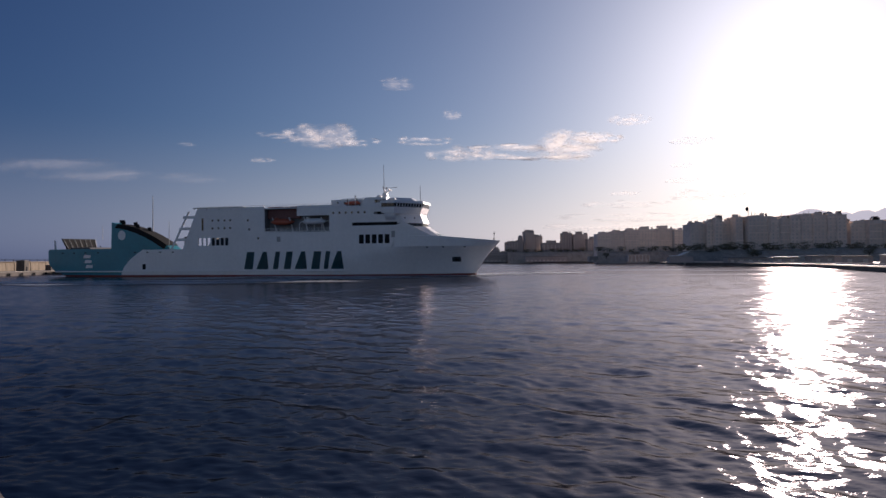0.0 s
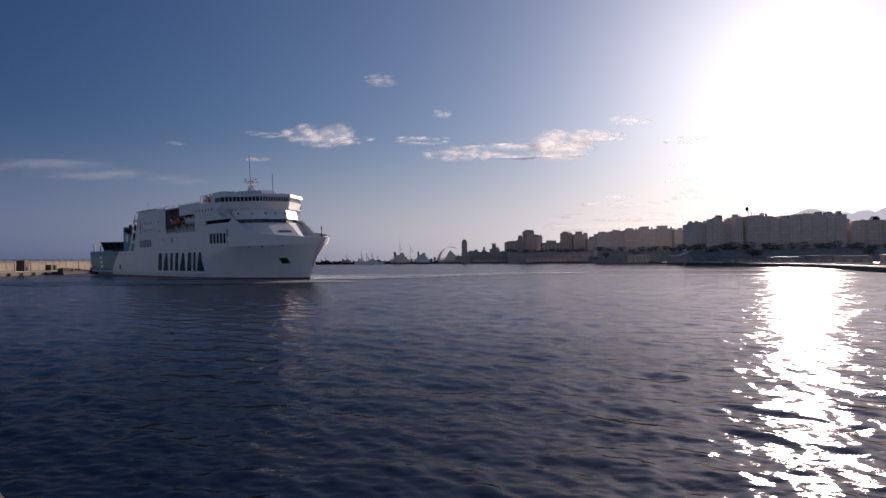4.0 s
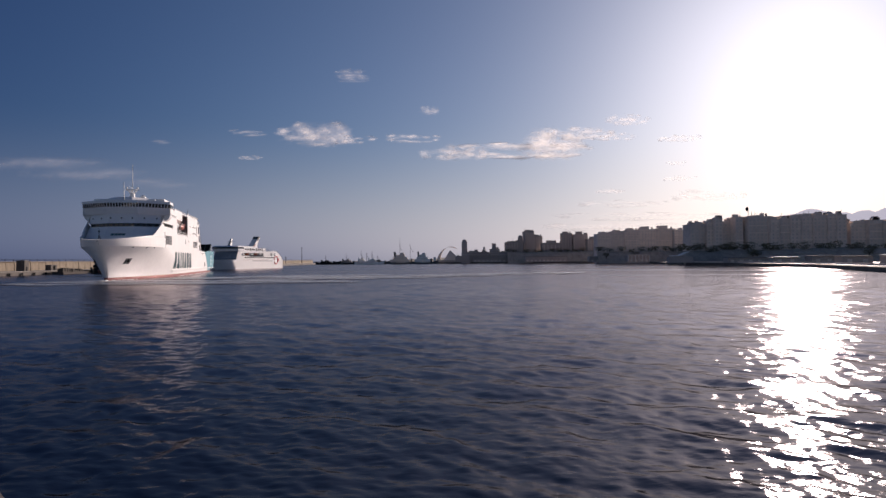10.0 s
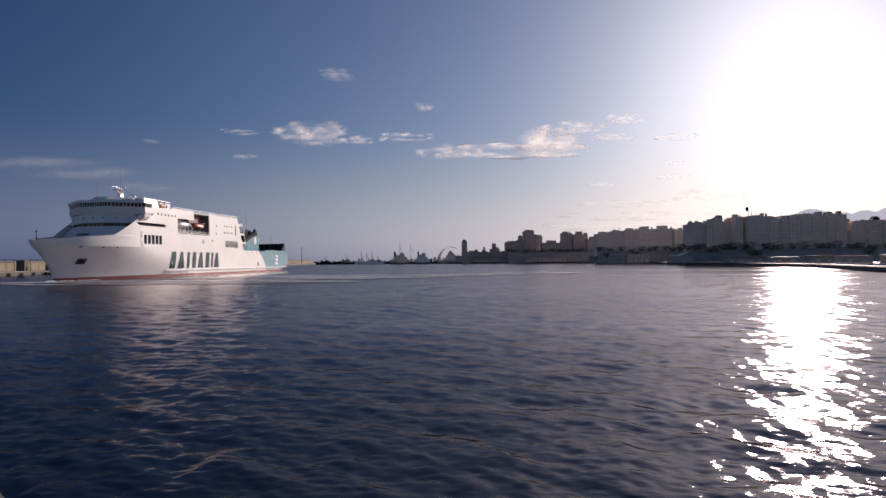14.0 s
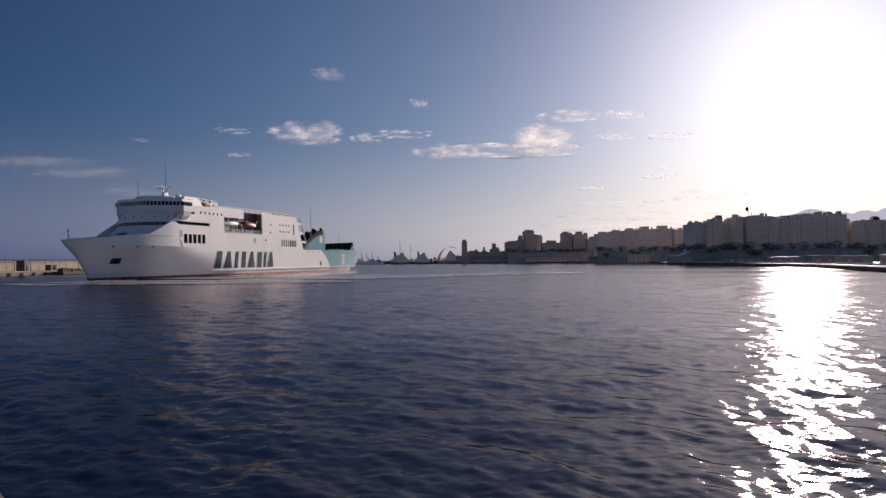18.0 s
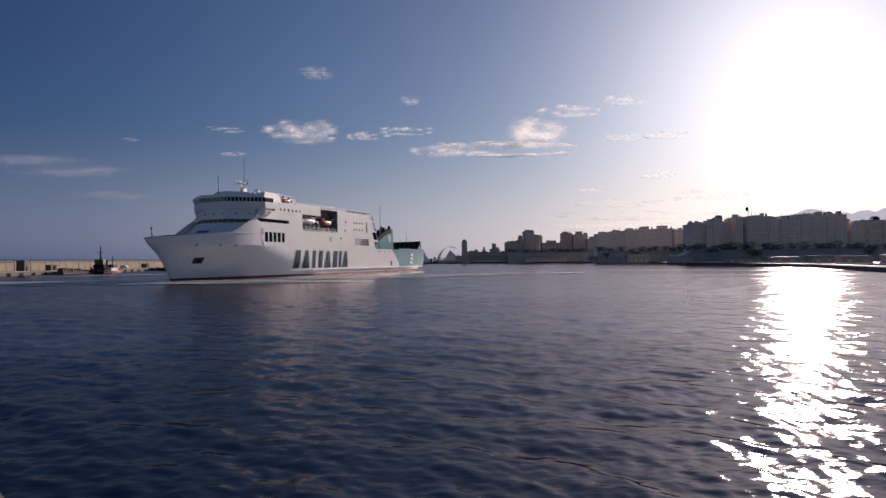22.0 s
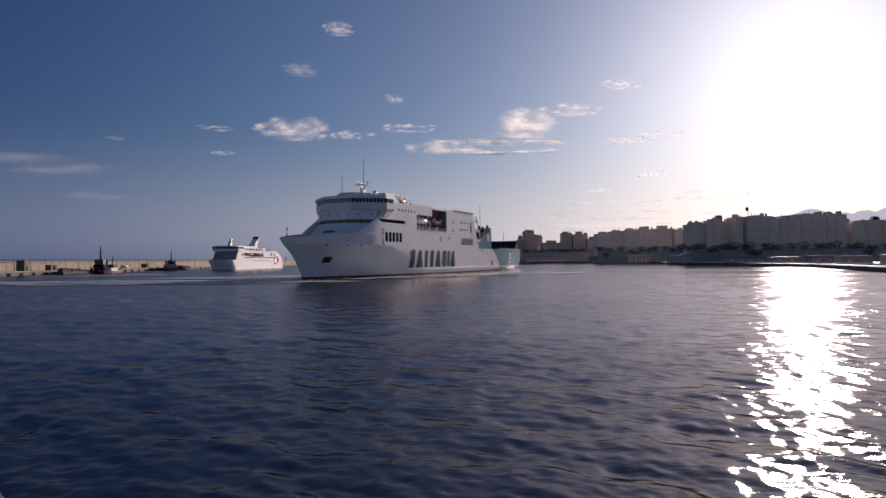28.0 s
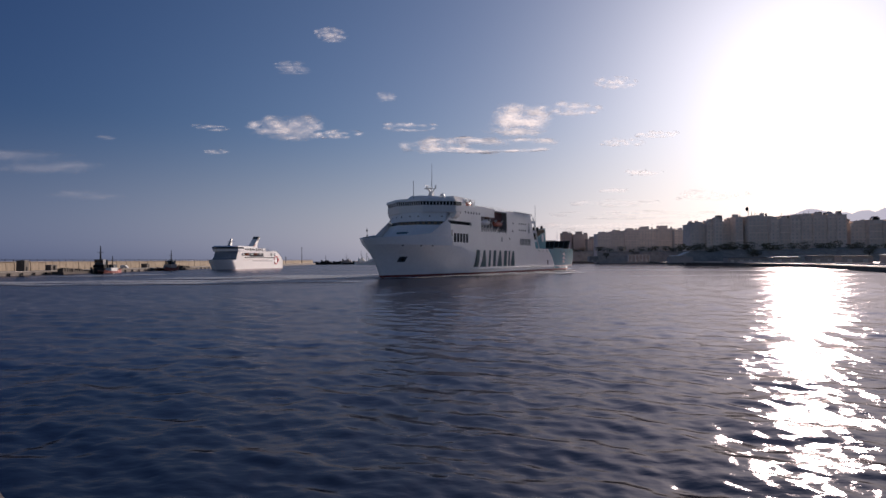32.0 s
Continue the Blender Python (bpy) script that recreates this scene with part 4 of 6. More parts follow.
    for i in range(40):
        blob(bm, (-80 - 14 * rnd.random(), -9 + 18 * rnd.random(), 0.0), (0.8 + rnd.random(), 0.7, 0.12), 0.3, i, sub=1)
    tagged(fitted("bow_and_side_foam", bm, FOAM, ship), "thin white foam along the waterline", kind="stuff")
    return ship


ferry = build_ferry()


# ---- breakwater and its quay ----
def build_breakwater():
    quay = thing("quay_west", pose(0, 0, 0), "dark stained concrete quay at the foot of the breakwater", "quay", kind="structure")
    bm = B()
    block(bm, -216, -195, 120, 1010, -4, 1.75)
    part("quay_edge", bm, QUAYSIDE, quay)
    bm = B()
    block(bm, -215.5, -196.2, 120, 1009, 1.75, 1.9)
    part("quay_paving", bm, APRON, quay)
    wall = thing("wall_breakwater", pose(0, 0, 0), "long sunlit beige concrete breakwater wall", "breakwater", kind="structure")
    bm = B()
    block(bm, -0.9, 0.9, 0.16, 5.84, 0, 4.3, 0.08)
    panel = part("panel", bm, CONCRETE, wall)
    panel.matrix_basis = pose(-212, 120, 1.9)
    for i in range(1, 148):
        again("panel", panel.data, wall, pose(-212 + 0.07 * math.sin(i * 2.7), 120 + 6 * i, 1.9))
    bm = B()
    block(bm, -1.2, 1.2, 0.0, 11.97, 0, 0.35, 0.05)
    coping = part("coping", bm, CONCRETE, wall)
    coping.matrix_basis = pose(-212, 120, 6.2)
    for i in range(1, 74):
        again("coping", coping.data, wall, pose(-212, 120 + 12 * i, 6.2))
    bm = B()
    block(bm, -216, -213.2, 120, 1008, -4, 5.2)
    part("backing", bm, QUAYSIDE, wall)
    bm = B()
    rod(bm, (0, 0, 0), (0, 0, 1.1), 0.14, k=6)
    stub = part("rail_post", bm, DARK, wall)
    stub.matrix_basis = pose(-211.4, 126, 6.55)
    for i in range(1, 146):
        again("rail_post", stub.data, wall, pose(-211.4, 126 + 6 * i, 6.55))
    for z in (7.1, 7.6):
        bm = B()
        rod(bm, (-211.4, 122, z), (-211.4, 1004, z), 0.06, k=5)
        part("hand_rail", bm, DARK, wall)
    bm = B()
    rod(bm, (0, 0, -0.6), (0, 0, 0.5), 0.4, k=10)
    fender = part("fender", bm, RUBBER, None)
    tagged(fender, "black rubber fender hung on the quay edge", "fender", "fenders on the quay")
    fender.matrix_basis = pose(-194.5, 262, 0.7)
    for i in range(1, 46):
        copy_thing(fender, pose(-194.5, 262 + 8.5 * i, 0.7))


build_breakwater()


def build_hut(x, y, sx, sy, sz, label):
    hut = thing("quay_hut", pose(x, y, 1.9), label, "hut")
    bm = B()
    block(bm, -sx / 2, sx / 2, -sy / 2, sy / 2, 0, sz)
    part("wall", bm, QUAYSIDE, hut)
    bm = B()
    block(bm, -sx / 2 - 0.2, sx / 2 + 0.2, -sy / 2 - 0.2, sy / 2 + 0.2, sz, sz + 0.25)
    part("roof", bm, ROOF, hut)
    bm = B()
    block(bm, sx / 2, sx / 2 + 0.06, -0.5, 0.5, 0, min(2.0, sz * 0.8))
    part("door", bm, DARK, hut)


build_hut(-203, 262, 4, 4.5, 3.2, "small dark hut on the quay below the wall")
build_hut(-203, 272, 4, 2.0, 5.6, "narrow dark service kiosk on the quay")
build_hut(-203, 322, 3, 5.0, 2.6, "low open-sided dark hut on the quay")
build_hut(-203, 300, 4, 3.0, 5.0, "tall narrow dark hut on the quay below the wall")
build_hut(-203, 424, 4, 3.5, 2.6, "small dark hut on the quay")


def build_van(x, y):
    van = thing("van", pose(x, y, 1.9), "small white van parked on the quay", "van")
    bm = B()
    profile(bm, [(-2.2, 0.35), (2.2, 0.35), (2.3, 1.1), (1.5, 1.35), (0.9, 2.1), (-2.2, 2.15)], -0.9, 0.9)
    part("body", bm, WHITE, van)
    for wx in (-1.4, 1.4):
        for wy in (-0.92, 0.72):
            bm = B()
            rod(bm, (wx, wy, 0.35), (wx, wy + 0.2, 0.35), 0.35, k=12)
            part("wheel", bm, RUBBER, van)
    for s in (-0.93, 0.91):
        bm = B()
        profile(bm, [(0.2, 1.3), (1.25, 1.3), (0.8, 1.95), (0.2, 1.95)], s, s + 0.02)
        part("side_window", bm, GLASS, van)


build_van(-201, 392)


def build_tug(m, scale, label, hullmat, housemat):
    tug = thing("tugboat", m, label, "tugboat")
    s = scale
    bm = B()
    L, W = 11.0 * s, 3.6 * s
    secs = []
    for i in range(13):
        u = -1 + i / 6
        w = W * (1 - max(0, u) ** 2.4) * (1 - 0.25 * max(0, -u) ** 3)
        sh = 1.5 * s + 0.9 * s * u * u + (0.5 * s if u > 0 else 0)
        secs.append(((u * L), max(w, 0.15), sh))
    for side in (1, -1):
        rows = [[bm.verts.new((x * (0.94 + 0.06 * k / 3), side * w * (0.8 + 0.2 * k / 3), -0.8 + (h + 0.8) * k / 3)) for x, w, h in secs] for k in range(4)]
        for a, b in zip(rows, rows[1:]):
            for i in range(12):
                bm.faces.new((a[i], a[i + 1], b[i + 1], b[i]))
    part("hull", bm, hullmat, tug)
    bm = B()
    prism(bm, [(x, w * 0.9, 1.3 * s) for x, w, h in secs] + [(x, -w * 0.9, 1.3 * s) for x, w, h in secs[::-1]],
          [(x, w * 0.9, 1.4 * s) for x, w, h in secs] + [(x, -w * 0.9, 1.4 * s) for x, w, h in secs[::-1]])
    part("deck", bm, DECK, tug)
    bm = B()
    block(bm, -3.0 * s, 4.0 * s, -2.3 * s, 2.3 * s, 1.4 * s, 3.8 * s, 0.1)
    part("deckhouse", bm, housemat, tug)
    bm = B()
    prism(bm, [(0, -1.8 * s, 3.8 * s), (3.4 * s, -1.8 * s, 3.8 * s), (3.4 * s, 1.8 * s, 3.8 * s), (0, 1.8 * s, 3.8 * s)],
          [(-0.2 * s, -1.9 * s, 6.2 * s), (3.7 * s, -1.9 * s, 6.2 * s), (3.7 * s, 1.9 * s, 6.2 * s), (-0.2 * s, 1.9 * s, 6.2 * s)])
    house = part("wheelhouse", bm, DARKBLUE, tug)
    for y in (-1.2, 0, 1.2):
        bm = B()
        block(bm, 3.55 * s, 3.66 * s, (y - 0.45) * s, (y + 0.45) * s, 4.8 * s, 5.8 * s)
        part("window", bm, GLASS, house)
    bm = B()
    rod(bm, (1.4 * s, 0, 6.2 * s), (1.4 * s, 0, 12.5 * s), 0.42 * s, 0.16 * s, 6)
    rod(bm, (1.4 * s, -1.3 * s, 9.5 * s), (1.4 * s, 1.3 * s, 9.5 * s), 0.1 * s, k=5)
    rod(bm, (1.4 * s, 0, 8.2 * s), (-2.0 * s, 0, 4.0 * s), 0.08 * s, k=5)
    part("mast", bm, DARK, tug)
    for y in (-1.5, 1.5):
        bm = B()
        rod(bm, (-2.0 * s, y * s, 3.8 * s), (-2.3 * s, y * s, 6.0 * s), 0.5 * s, 0.45 * s, 10)
        part("exhaust_stack", bm, DARK, tug)
    bm = B()
    rod(bm, (-6.0 * s, -0.8 * s, 2.0 * s), (-6.0 * s, 0.8 * s, 2.0 * s), 0.6 * s, k=10)
    part("towing_winch", bm, STEEL, tug)
    for i in range(7):
        bm = B()
        x, w, h = secs[2 + i]
        rod(bm, (x, w, 0.4 * s), (x, w + 0.25, 0.4 * s), 0.45 * s, k=10)
        part("tyre_fender", bm, RUBBER, tug)
    return tug


build_tug(pose(-189.5, 345, 0, 0, 0, -80), 1.2, "dark tugboat with a tall mast, moored at the quay", RUBBER, DARK)
build_tug(pose(-182.0, 341, 0, 0, 0, 80), 0.75, "small red-hulled tugboat with a white deckhouse at the quay", RED, WHITE)
build_tug(pose(-188.0, 428, 0, 0, 0, 85), 1.1, "rust-brown workboat moored at the quay", RED, FACADE2)


def build_barge(x, y, label):
    barge = thing("work_barge", pose(x, y, 0, 0, 0, 90), label, "barge")
    bm = B()
    profile(bm, [(-11, 0.2), (-9.5, -1), (9.5, -1), (11, 0.2), (11, 1.3), (-11, 1.3)], -3, 3)
    part("hull", bm, ROCK, barge)
    rnd = random.Random(5)
    for i in range(9):
        bm = B()
        w = 0.8 + rnd.random()
        block(bm, -9 + 2.1 * i, -9 + 2.1 * i + w, -1.5, 1.2, 1.3, 1.9 + rnd.random() * 1.4, 0.1)
        part("deck_gear", bm, ROCK, barge)


build_barge(-190.5, 318, "low dark barge with deck gear, moored at the quay")
build_barge(-190.0, 455, "low dark barge with deck gear beside the workboat")


# ---- the moored ferry ----
def build_moored_ferry():
    f = thing("moored_ferry", pose(-156.0, 490, 0, 0, 0, -101) @ Matrix.Diagonal((0.755, 1, 0.94, 1)), "white passenger ferry with a red side mark, moored at the breakwater", "ferry")
    hb = 9.4
    bm = B()
    nose = lambda z: 55 + 8 * min(1, max(0, z / 8.0))
    def hw(x, z):
        s = min(1, max(0, (nose(z) - x) / 15))
        return hb * (1 - (1 - s) ** 1.6)
    for side in (1, -1):
        rows = []
        for z in (-1.5, 0.0, 1.5, 3.0, 4.5, 6.0, 7.5):
            rows.append([bm.verts.new((-62 + (nose(z) + 62) * (1 - (1 - i / 36) ** 1.5), side * hw(-62 + (nose(z) + 62) * (1 - (1 - i / 36) ** 1.5), z), z)) for i in range(37)])
        for a, b in zip(rows, rows[1:]):
            for i in range(36):
                bm.faces.new((a[i], a[i + 1], b[i + 1], b[i]))
    bmesh.ops.remove_doubles(bm, verts=bm.verts, dist=0.01)
    part("hull", bm, WHITE, f, smooth=True)
    bm = B()
    block(bm, -62, -61.7, -hb, hb, -1.5, 7.5)
    part("transom", bm, WHITE, f)
    bm = B()
    prism(bm, [(x, y, 7.2) for x, y in plan(57, 40, hb - 0.3, -61.5)], [(x, y, 7.5) for x, y in plan(57, 40, hb - 0.3, -61.5)])
    part("main_deck", bm, DECK, f)
    bm = B()
    sidewall(bm, hb, 0.3, [-60, -44, -40, -36, -32, -16, 14, 30, 40], [7.5, 10.0, 10.6, 13.0, 14.6], [(-16, 14, 10.0, 13.0), (14, 30, 10.6, 13.0), (-44, -40, 10.6, 13.0), (-36, -32, 10.6, 13.0)],
             lambda x, z: x + 0.28 * (z - 7.5) ** 2 if x == -60 else (x - (z - 7.5) * 0.5 if x == 40 else x))
    sidewall(bm, -hb, 0.3, [-60, 40], [7.5, 14.6], [], lambda x, z: x + 0.28 * (z - 7.5) ** 2 if x == -60 else (x - (z - 7.5) * 0.5 if x == 40 else x))
    part("side_wall", bm, WHITE, f)
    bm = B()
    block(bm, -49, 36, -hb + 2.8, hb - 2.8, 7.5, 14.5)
    part("inner_house", bm, INNER, f, "deckhouse behind the openings, its shade painted in grey")
    bm = B()
    prism(bm, [(x, y, 14.4) for x, y in plan(40, 34, hb, -48)], [(x, y, 14.8) for x, y in plan(40, 34, hb, -48)])
    part("boat_deck_roof", bm, SHADEWHITE, f)
    # front in steel grey instead of white: its shade is put into the paint
    bm = B()
    tier(bm, plan(54, 40, hb - 0.5, 30), 7.5, plan(45, 36, hb - 0.4, 30), 14.0)
    part("front_slope", bm, STEEL, f, "stepped front below the bridge, its shade painted in grey")
    bm = B()
    for z in (8.4, 10.2, 11.8, 13.3):
        k = (z - 7.5) / 6.5
        tier(bm, plan(54.15 - 9 * k, 40.1 - 4 * k, hb - 0.3, 31), z, plan(53.0 - 9 * k, 39.6 - 4 * k, hb - 0.3, 31), z + 0.5)
    part("front_windows", bm, DARKBLUE, f)
    bm = B()
    tier(bm, plan(45, 38, hb + 1.1, 28), 14.2, plan(46, 39, hb + 1.1, 28), 16.2)
    part("bridge", bm, SHADEWHITE, f)
    bm = B()
    tier(bm, plan(46.2, 39.2, hb + 1.0, 28.2), 16.2, plan(46.8, 39.8, hb + 1.0, 28.2), 17.5)
    part("bridge_windows", bm, GLASS, f)
    bm = B()
    tier(bm, plan(47, 40, hb + 1.2, 27.5), 17.5, plan(45, 38, hb + 0.4, 27.5), 18.5)
    part("bridge_roof", bm, SHADEWHITE, f)
    bm = B()
    block(bm, -26, 27, -7, 7, 14.8, 17.2, 0.2)
    part("upper_house", bm, WHITE, f)
    for i in range(9):
        bm = B()
        block(bm, -17 + 4.5 * i, -14.5 + 4.5 * i, 7, 7.06, 15.6, 16.6)
        part("window", bm, GLASS, f)
    for i in range(5):
        bm = B()
        blob(bm, (-12 + 9 * i, hb - 1.6, 12.0), (3.2, 1.1, 0.9), 0.03)
        part("lifeboat", bm, ORANGE if i % 2 else WHITE, f, smooth=True)
    bm = B()
    prism(bm, [(29, -1.2, 18), (33, -1.2, 18), (33, 1.2, 18), (29, 1.2, 18)], [(26.5, -0.5, 24.5), (28, -0.5, 24.5), (28, 0.5, 24.5), (26.5, 0.5, 24.5)])
    rod(bm, (28, -3, 22), (28, 3, 22), 0.15, k=6)
    part("mast", bm, STEEL, f)
    bm = B()
    profile(bm, [(-20, 17.6), (-10, 17.6), (-17, 22.4), (-24, 27.4), (-27, 27.4), (-22, 22.0)], -2.2, 2.2)
    fun = part("funnel", bm, WHITE, f, "raked white funnel with a dark top")
    bm = B()
    profile(bm, [(-22.6, 24.0), (-19.4, 24.0), (-24, 27.6), (-27.2, 27.6)], -2.3, 2.3)
    part("funnel_top", bm, DARKBLUE, fun)
    bm = B()
    profile(bm, [(-13, 17.8), (-10.5, 17.8), (-15, 21), (-17, 21)], -2.3, 2.3)
    part("funnel_stripe", bm, RED, fun)
    # red loop mark and a pale lettering bar
    bm = B()
    for a in range(22):
        a0, a1 = 2 * math.pi * a / 24, 2 * math.pi * (a + 1) / 24
        rod(bm, (-45 + 4.2 * math.cos(a0), hb + 0.02, 7.2 + 3.4 * math.sin(a0)), (-45 + 4.2 * math.cos(a1), hb + 0.02, 7.2 + 3.4 * math.sin(a1)), 0.5, k=6)
    part("loop_mark", bm, SIGNRED, f, "red open loop painted on the side")
    bm = B()
    block(bm, -52.5, -49.0, hb - 0.1, hb + 0.05, 6.6, 8.4)
    part("tail_mark", bm, SIGNRED, f)
    bm = B()
    block(bm, -36, 8, hb - 0.1, hb + 0.04, 6.0, 6.7)
    part("name_bar", bm, STEEL, f, "faint grey bar of side lettering")
    bm = B()
    block(bm, -28, 26, hb - 0.12, hb + 0.02, 7.2, 7.5)
    part("side_stripe", bm, RED, f)
    # window rows, stepped after decks and their rails
    for z, xa, n in ((8.8, -40, 19),):
        for i in range(n):
            bm = B()
            block(bm, xa + 3.4 * i, xa + 2.2 + 3.4 * i, hb - 0.1, hb + 0.03, z, z + 0.8)
            part("window", bm, GLASS, f)
    for i in range(3):
        bm = B()
        block(bm, -58 + 5.5 * i, -46 + 5.5 * i, -hb + 0.3, hb - 0.3, 9.6 + 2.3 * i, 9.9 + 2.3 * i)
        for q in range(6):
            rod(bm, (-56.5 + 4.5 * i + 2 * q, hb - 0.5, 9.9 + 2.3 * i), (-56.5 + 4.5 * i + 2 * q, hb - 0.5, 10.9 + 2.3 * i), 0.08, k=5)
        rod(bm, (-56.5 + 4.5 * i, hb - 0.5, 10.9 + 2.3 * i), (-46.5 + 4.5 * i, hb - 0.5, 10.9 + 2.3 * i), 0.08, k=5)
        part("after_deck", bm, SHADEWHITE, f)
    bm = B()
    block(bm, -12, 27, -6.0, 6.0, 17.2, 18.6, 0.2)
    part("sun_deck_house", bm, WHITE, f, "white deckhouse on the sun deck")
    for i in range(8):
        bm = B()
        rod(bm, (-30 + 6.5 * i, hb - 1.0, 14.8), (-29.4 + 6.5 * i, hb - 1.0, 17.2), 0.3, k=6)
        blob(bm, (-29.6 + 6.5 * i, hb - 1.0, 15.3), (0.9, 0.6, 0.5), 0.1, sub=1)
        part("deck_locker", bm, SHADEWHITE if i % 2 else STEEL, f)
    return f


build_moored_ferry()


def build_light_pole(x, y, h):
    p = thing("lamp_mast", pose(x, y, 1.9), "tall thin lamp mast on the breakwater", "mast")
    bm = B()
    rod(bm, (0, 0, 0), (0, 0, h), 0.45, 0.3, 8)
    part("pole", bm, DARK, p)
    bm = B()
    block(bm, -0.8, 0.8, -0.8, 0.8, h, h + 0.8)
    part("lamp_head", bm, DARK, p)


build_light_pole(-203, 893, 22)
build_light_pole(-205, 810, 8)


# ---- far shore ----
def build_shore():
    land = thing("shore", pose(0, 0, 0), "low dark shore with quay walls below the town", "shore", kind="structure")
    bm = B()
    outline = [(-210, 1010), (-60, 930), (40, 940), (212, 900), (250, 760), (205, 560), (216, 460), (204, 340), (163, 226), (140, 100), (120, -100),
               (4200, -100), (4200, 3000), (600, 3000), (-210, 1400)]
    prism(bm, [(x, y, -4) for x, y in outline], [(x, y, 1.9) for x, y in outline])
    part("quay_body", bm, QUAYSIDE, land)
    bm = B()
    inner = [(-205, 1014), (-58, 936), (42, 946), (218, 906), (256, 762), (211, 562), (222, 461), (210, 338), (169, 224), (146, 98), (126, -98),
             (4190, -98), (4190, 2990), (604, 2990), (-204, 1396)]
    prism(bm, [(x, y, 1.9) for x, y in inner], [(x, y, 2.05) for x, y in inner])
    part("quay_top", bm, APRON, land)


build_shore()


def ridge(name, x0, x1, y, depth, height, n, seed, material, label):
    """A hill as one sheet from its foot over its crest."""
    bm = B()
    rows = []
    for j in range(7):
        v = j / 6
        row = []
        for i in range(n + 1):
            x = x0 + (x1 - x0) * i / n
            h = height(x) * (1 + 0.10 * noise.noise(Vector((x * 0.012, seed, v))) + 0.05 * noise.noise(Vector((x * 0.05, seed, v * 3))))
            row.append(bm.verts.new((x, y + depth * v, h * math.sin(v * math.pi / 2) ** 0.8 if v else 0.0)))
        rows.append(row)
    for a, b in zip(rows, rows[1:]):
        for i in range(n):
            bm.faces.new((a[i], a[i + 1], b[i + 1], b[i]))
    ob = part(name, bm, material, None, smooth=True)
    return tagged(ob, label, "hill", kind="structure")


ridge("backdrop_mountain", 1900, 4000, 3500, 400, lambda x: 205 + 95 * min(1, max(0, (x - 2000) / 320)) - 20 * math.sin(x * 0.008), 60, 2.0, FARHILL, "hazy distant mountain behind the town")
ridge("hillside", 300, 900, 600, 260, lambda x: 27, 60, 5.0, HILL, "dark wooded slope behind the apartment blocks")
ridge("town_slope", -60, 420, 1000, 300, lambda x: 8 + 24 * min(1, max(0, (x + 20) / 240)), 50, 8.0, HILL, "low dark rise that carries the old town")


def bank_top(top, x):
    return top * (1 + 0.12 * noise.noise(Vector((x * 0.02, top, 0))) + 0.05 * noise.noise(Vector((x * 0.11, top, 4))))


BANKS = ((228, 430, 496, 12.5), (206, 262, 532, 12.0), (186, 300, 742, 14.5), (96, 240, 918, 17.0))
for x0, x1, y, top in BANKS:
    ridge("raised_bank", x0, x1, y, 16, lambda x: bank_top(top, x), 60, top, EARTH, "dry bank with scrub below the avenue, paled for haze")


WINDOW = {}


def window_mesh(w, h):
    if (w, h) not in WINDOW:
        bm = B()
        block(bm, -w / 2, w / 2, -0.08, 0.0, 0, h)
        me = bpy.data.meshes.new("window")
        bmesh.ops.recalc_face_normals(bm, faces=bm.faces)
        bm.to_mesh(me)
        bm.free()
        me.materials.append(HAZEPANE)
        WINDOW[(w, h)] = me
    return WINDOW[(w, h)]


def building(x0, x1, y, top, depth=18, base=2.0, material=None, label="grey apartment block on the waterfront", cap_=0, dome=False, group="waterfront buildings", floors=True):
    """A block of flats: body, floor slabs, parapet, roof house and windows."""
    w = x1 - x0 + 0.6
    h = top - base
    b = thing("apartment_building", pose((x0 + x1) / 2, y, base), label, "building", group)
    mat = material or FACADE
    bm = B()
    block(bm, -w / 2, w / 2, 0, depth, -1.9, h - 0.8)
    part("wall", bm, mat, b)
    bm = B()
    block(bm, -w / 2 - 0.15, w / 2 + 0.15, -0.15, depth + 0.15, h - 0.8, h)
    part("parapet", bm, mat, b)
    n = max(2, int(h / 3.2))
    for i in range(2, n):
        if floors and i % 2 == 0:
            bm = B()
            block(bm, -w * 0.46, w * 0.46, -0.9, 0.0, i * 3.2 - 0.2, i * 3.2 + 0.75)
            part("balcony", bm, mat, b)
    cols = max(2, min(6, int(w / 3.2)))
    me = window_mesh(1.5, 1.6)
    for i in range(3, n):
        for c in range(cols):
            again("window", me, b, pose(-w / 2 + w * (c + 0.5) / cols, -0.02, i * 3.2 + 0.9))
    if cap_:
        bm = B()
        block(bm, -w * 0.3, w * 0.12, 0.6, depth * 0.5, h, h + cap_ * 1.7)
        part("roof_house", bm, mat, b)
        bm = B()
        rod(bm, (w * 0.32, 2.5, h), (w * 0.32, 2.5, h + 2.4), 1.0, k=8)
        part("water_tank", bm, ROOF, b)
    rnd = random.Random(int(x0 * 10 + y))
    for i in range(rnd.randint(2, 4) if w > 5 and not dome else 0):
        bm = B()
        c, ww, hh = rnd.uniform(-0.4, 0.4) * w, rnd.uniform(1.0, 2.6), rnd.uniform(1.0, 3.2)
        if rnd.random() < 0.8:
            block(bm, c - ww, c + ww, 0.8, 4.5, h, h + hh)
        else:
            rod(bm, (c, 2.0, h), (c, 2.0, h + hh + 2.2), 0.16, k=5)
            block(bm, c - 0.5, c + 0.5, 1.6, 2.4, h, h + hh * 0.5)
        part("stair_head", bm, mat, b)
    if dome:
        bm = B()
        blob(bm, (0, depth * 0.4, h), (w * 0.45, w * 0.45, 2.6), 0.0)
        part("dome", bm, mat, b, smooth=True)
    return b


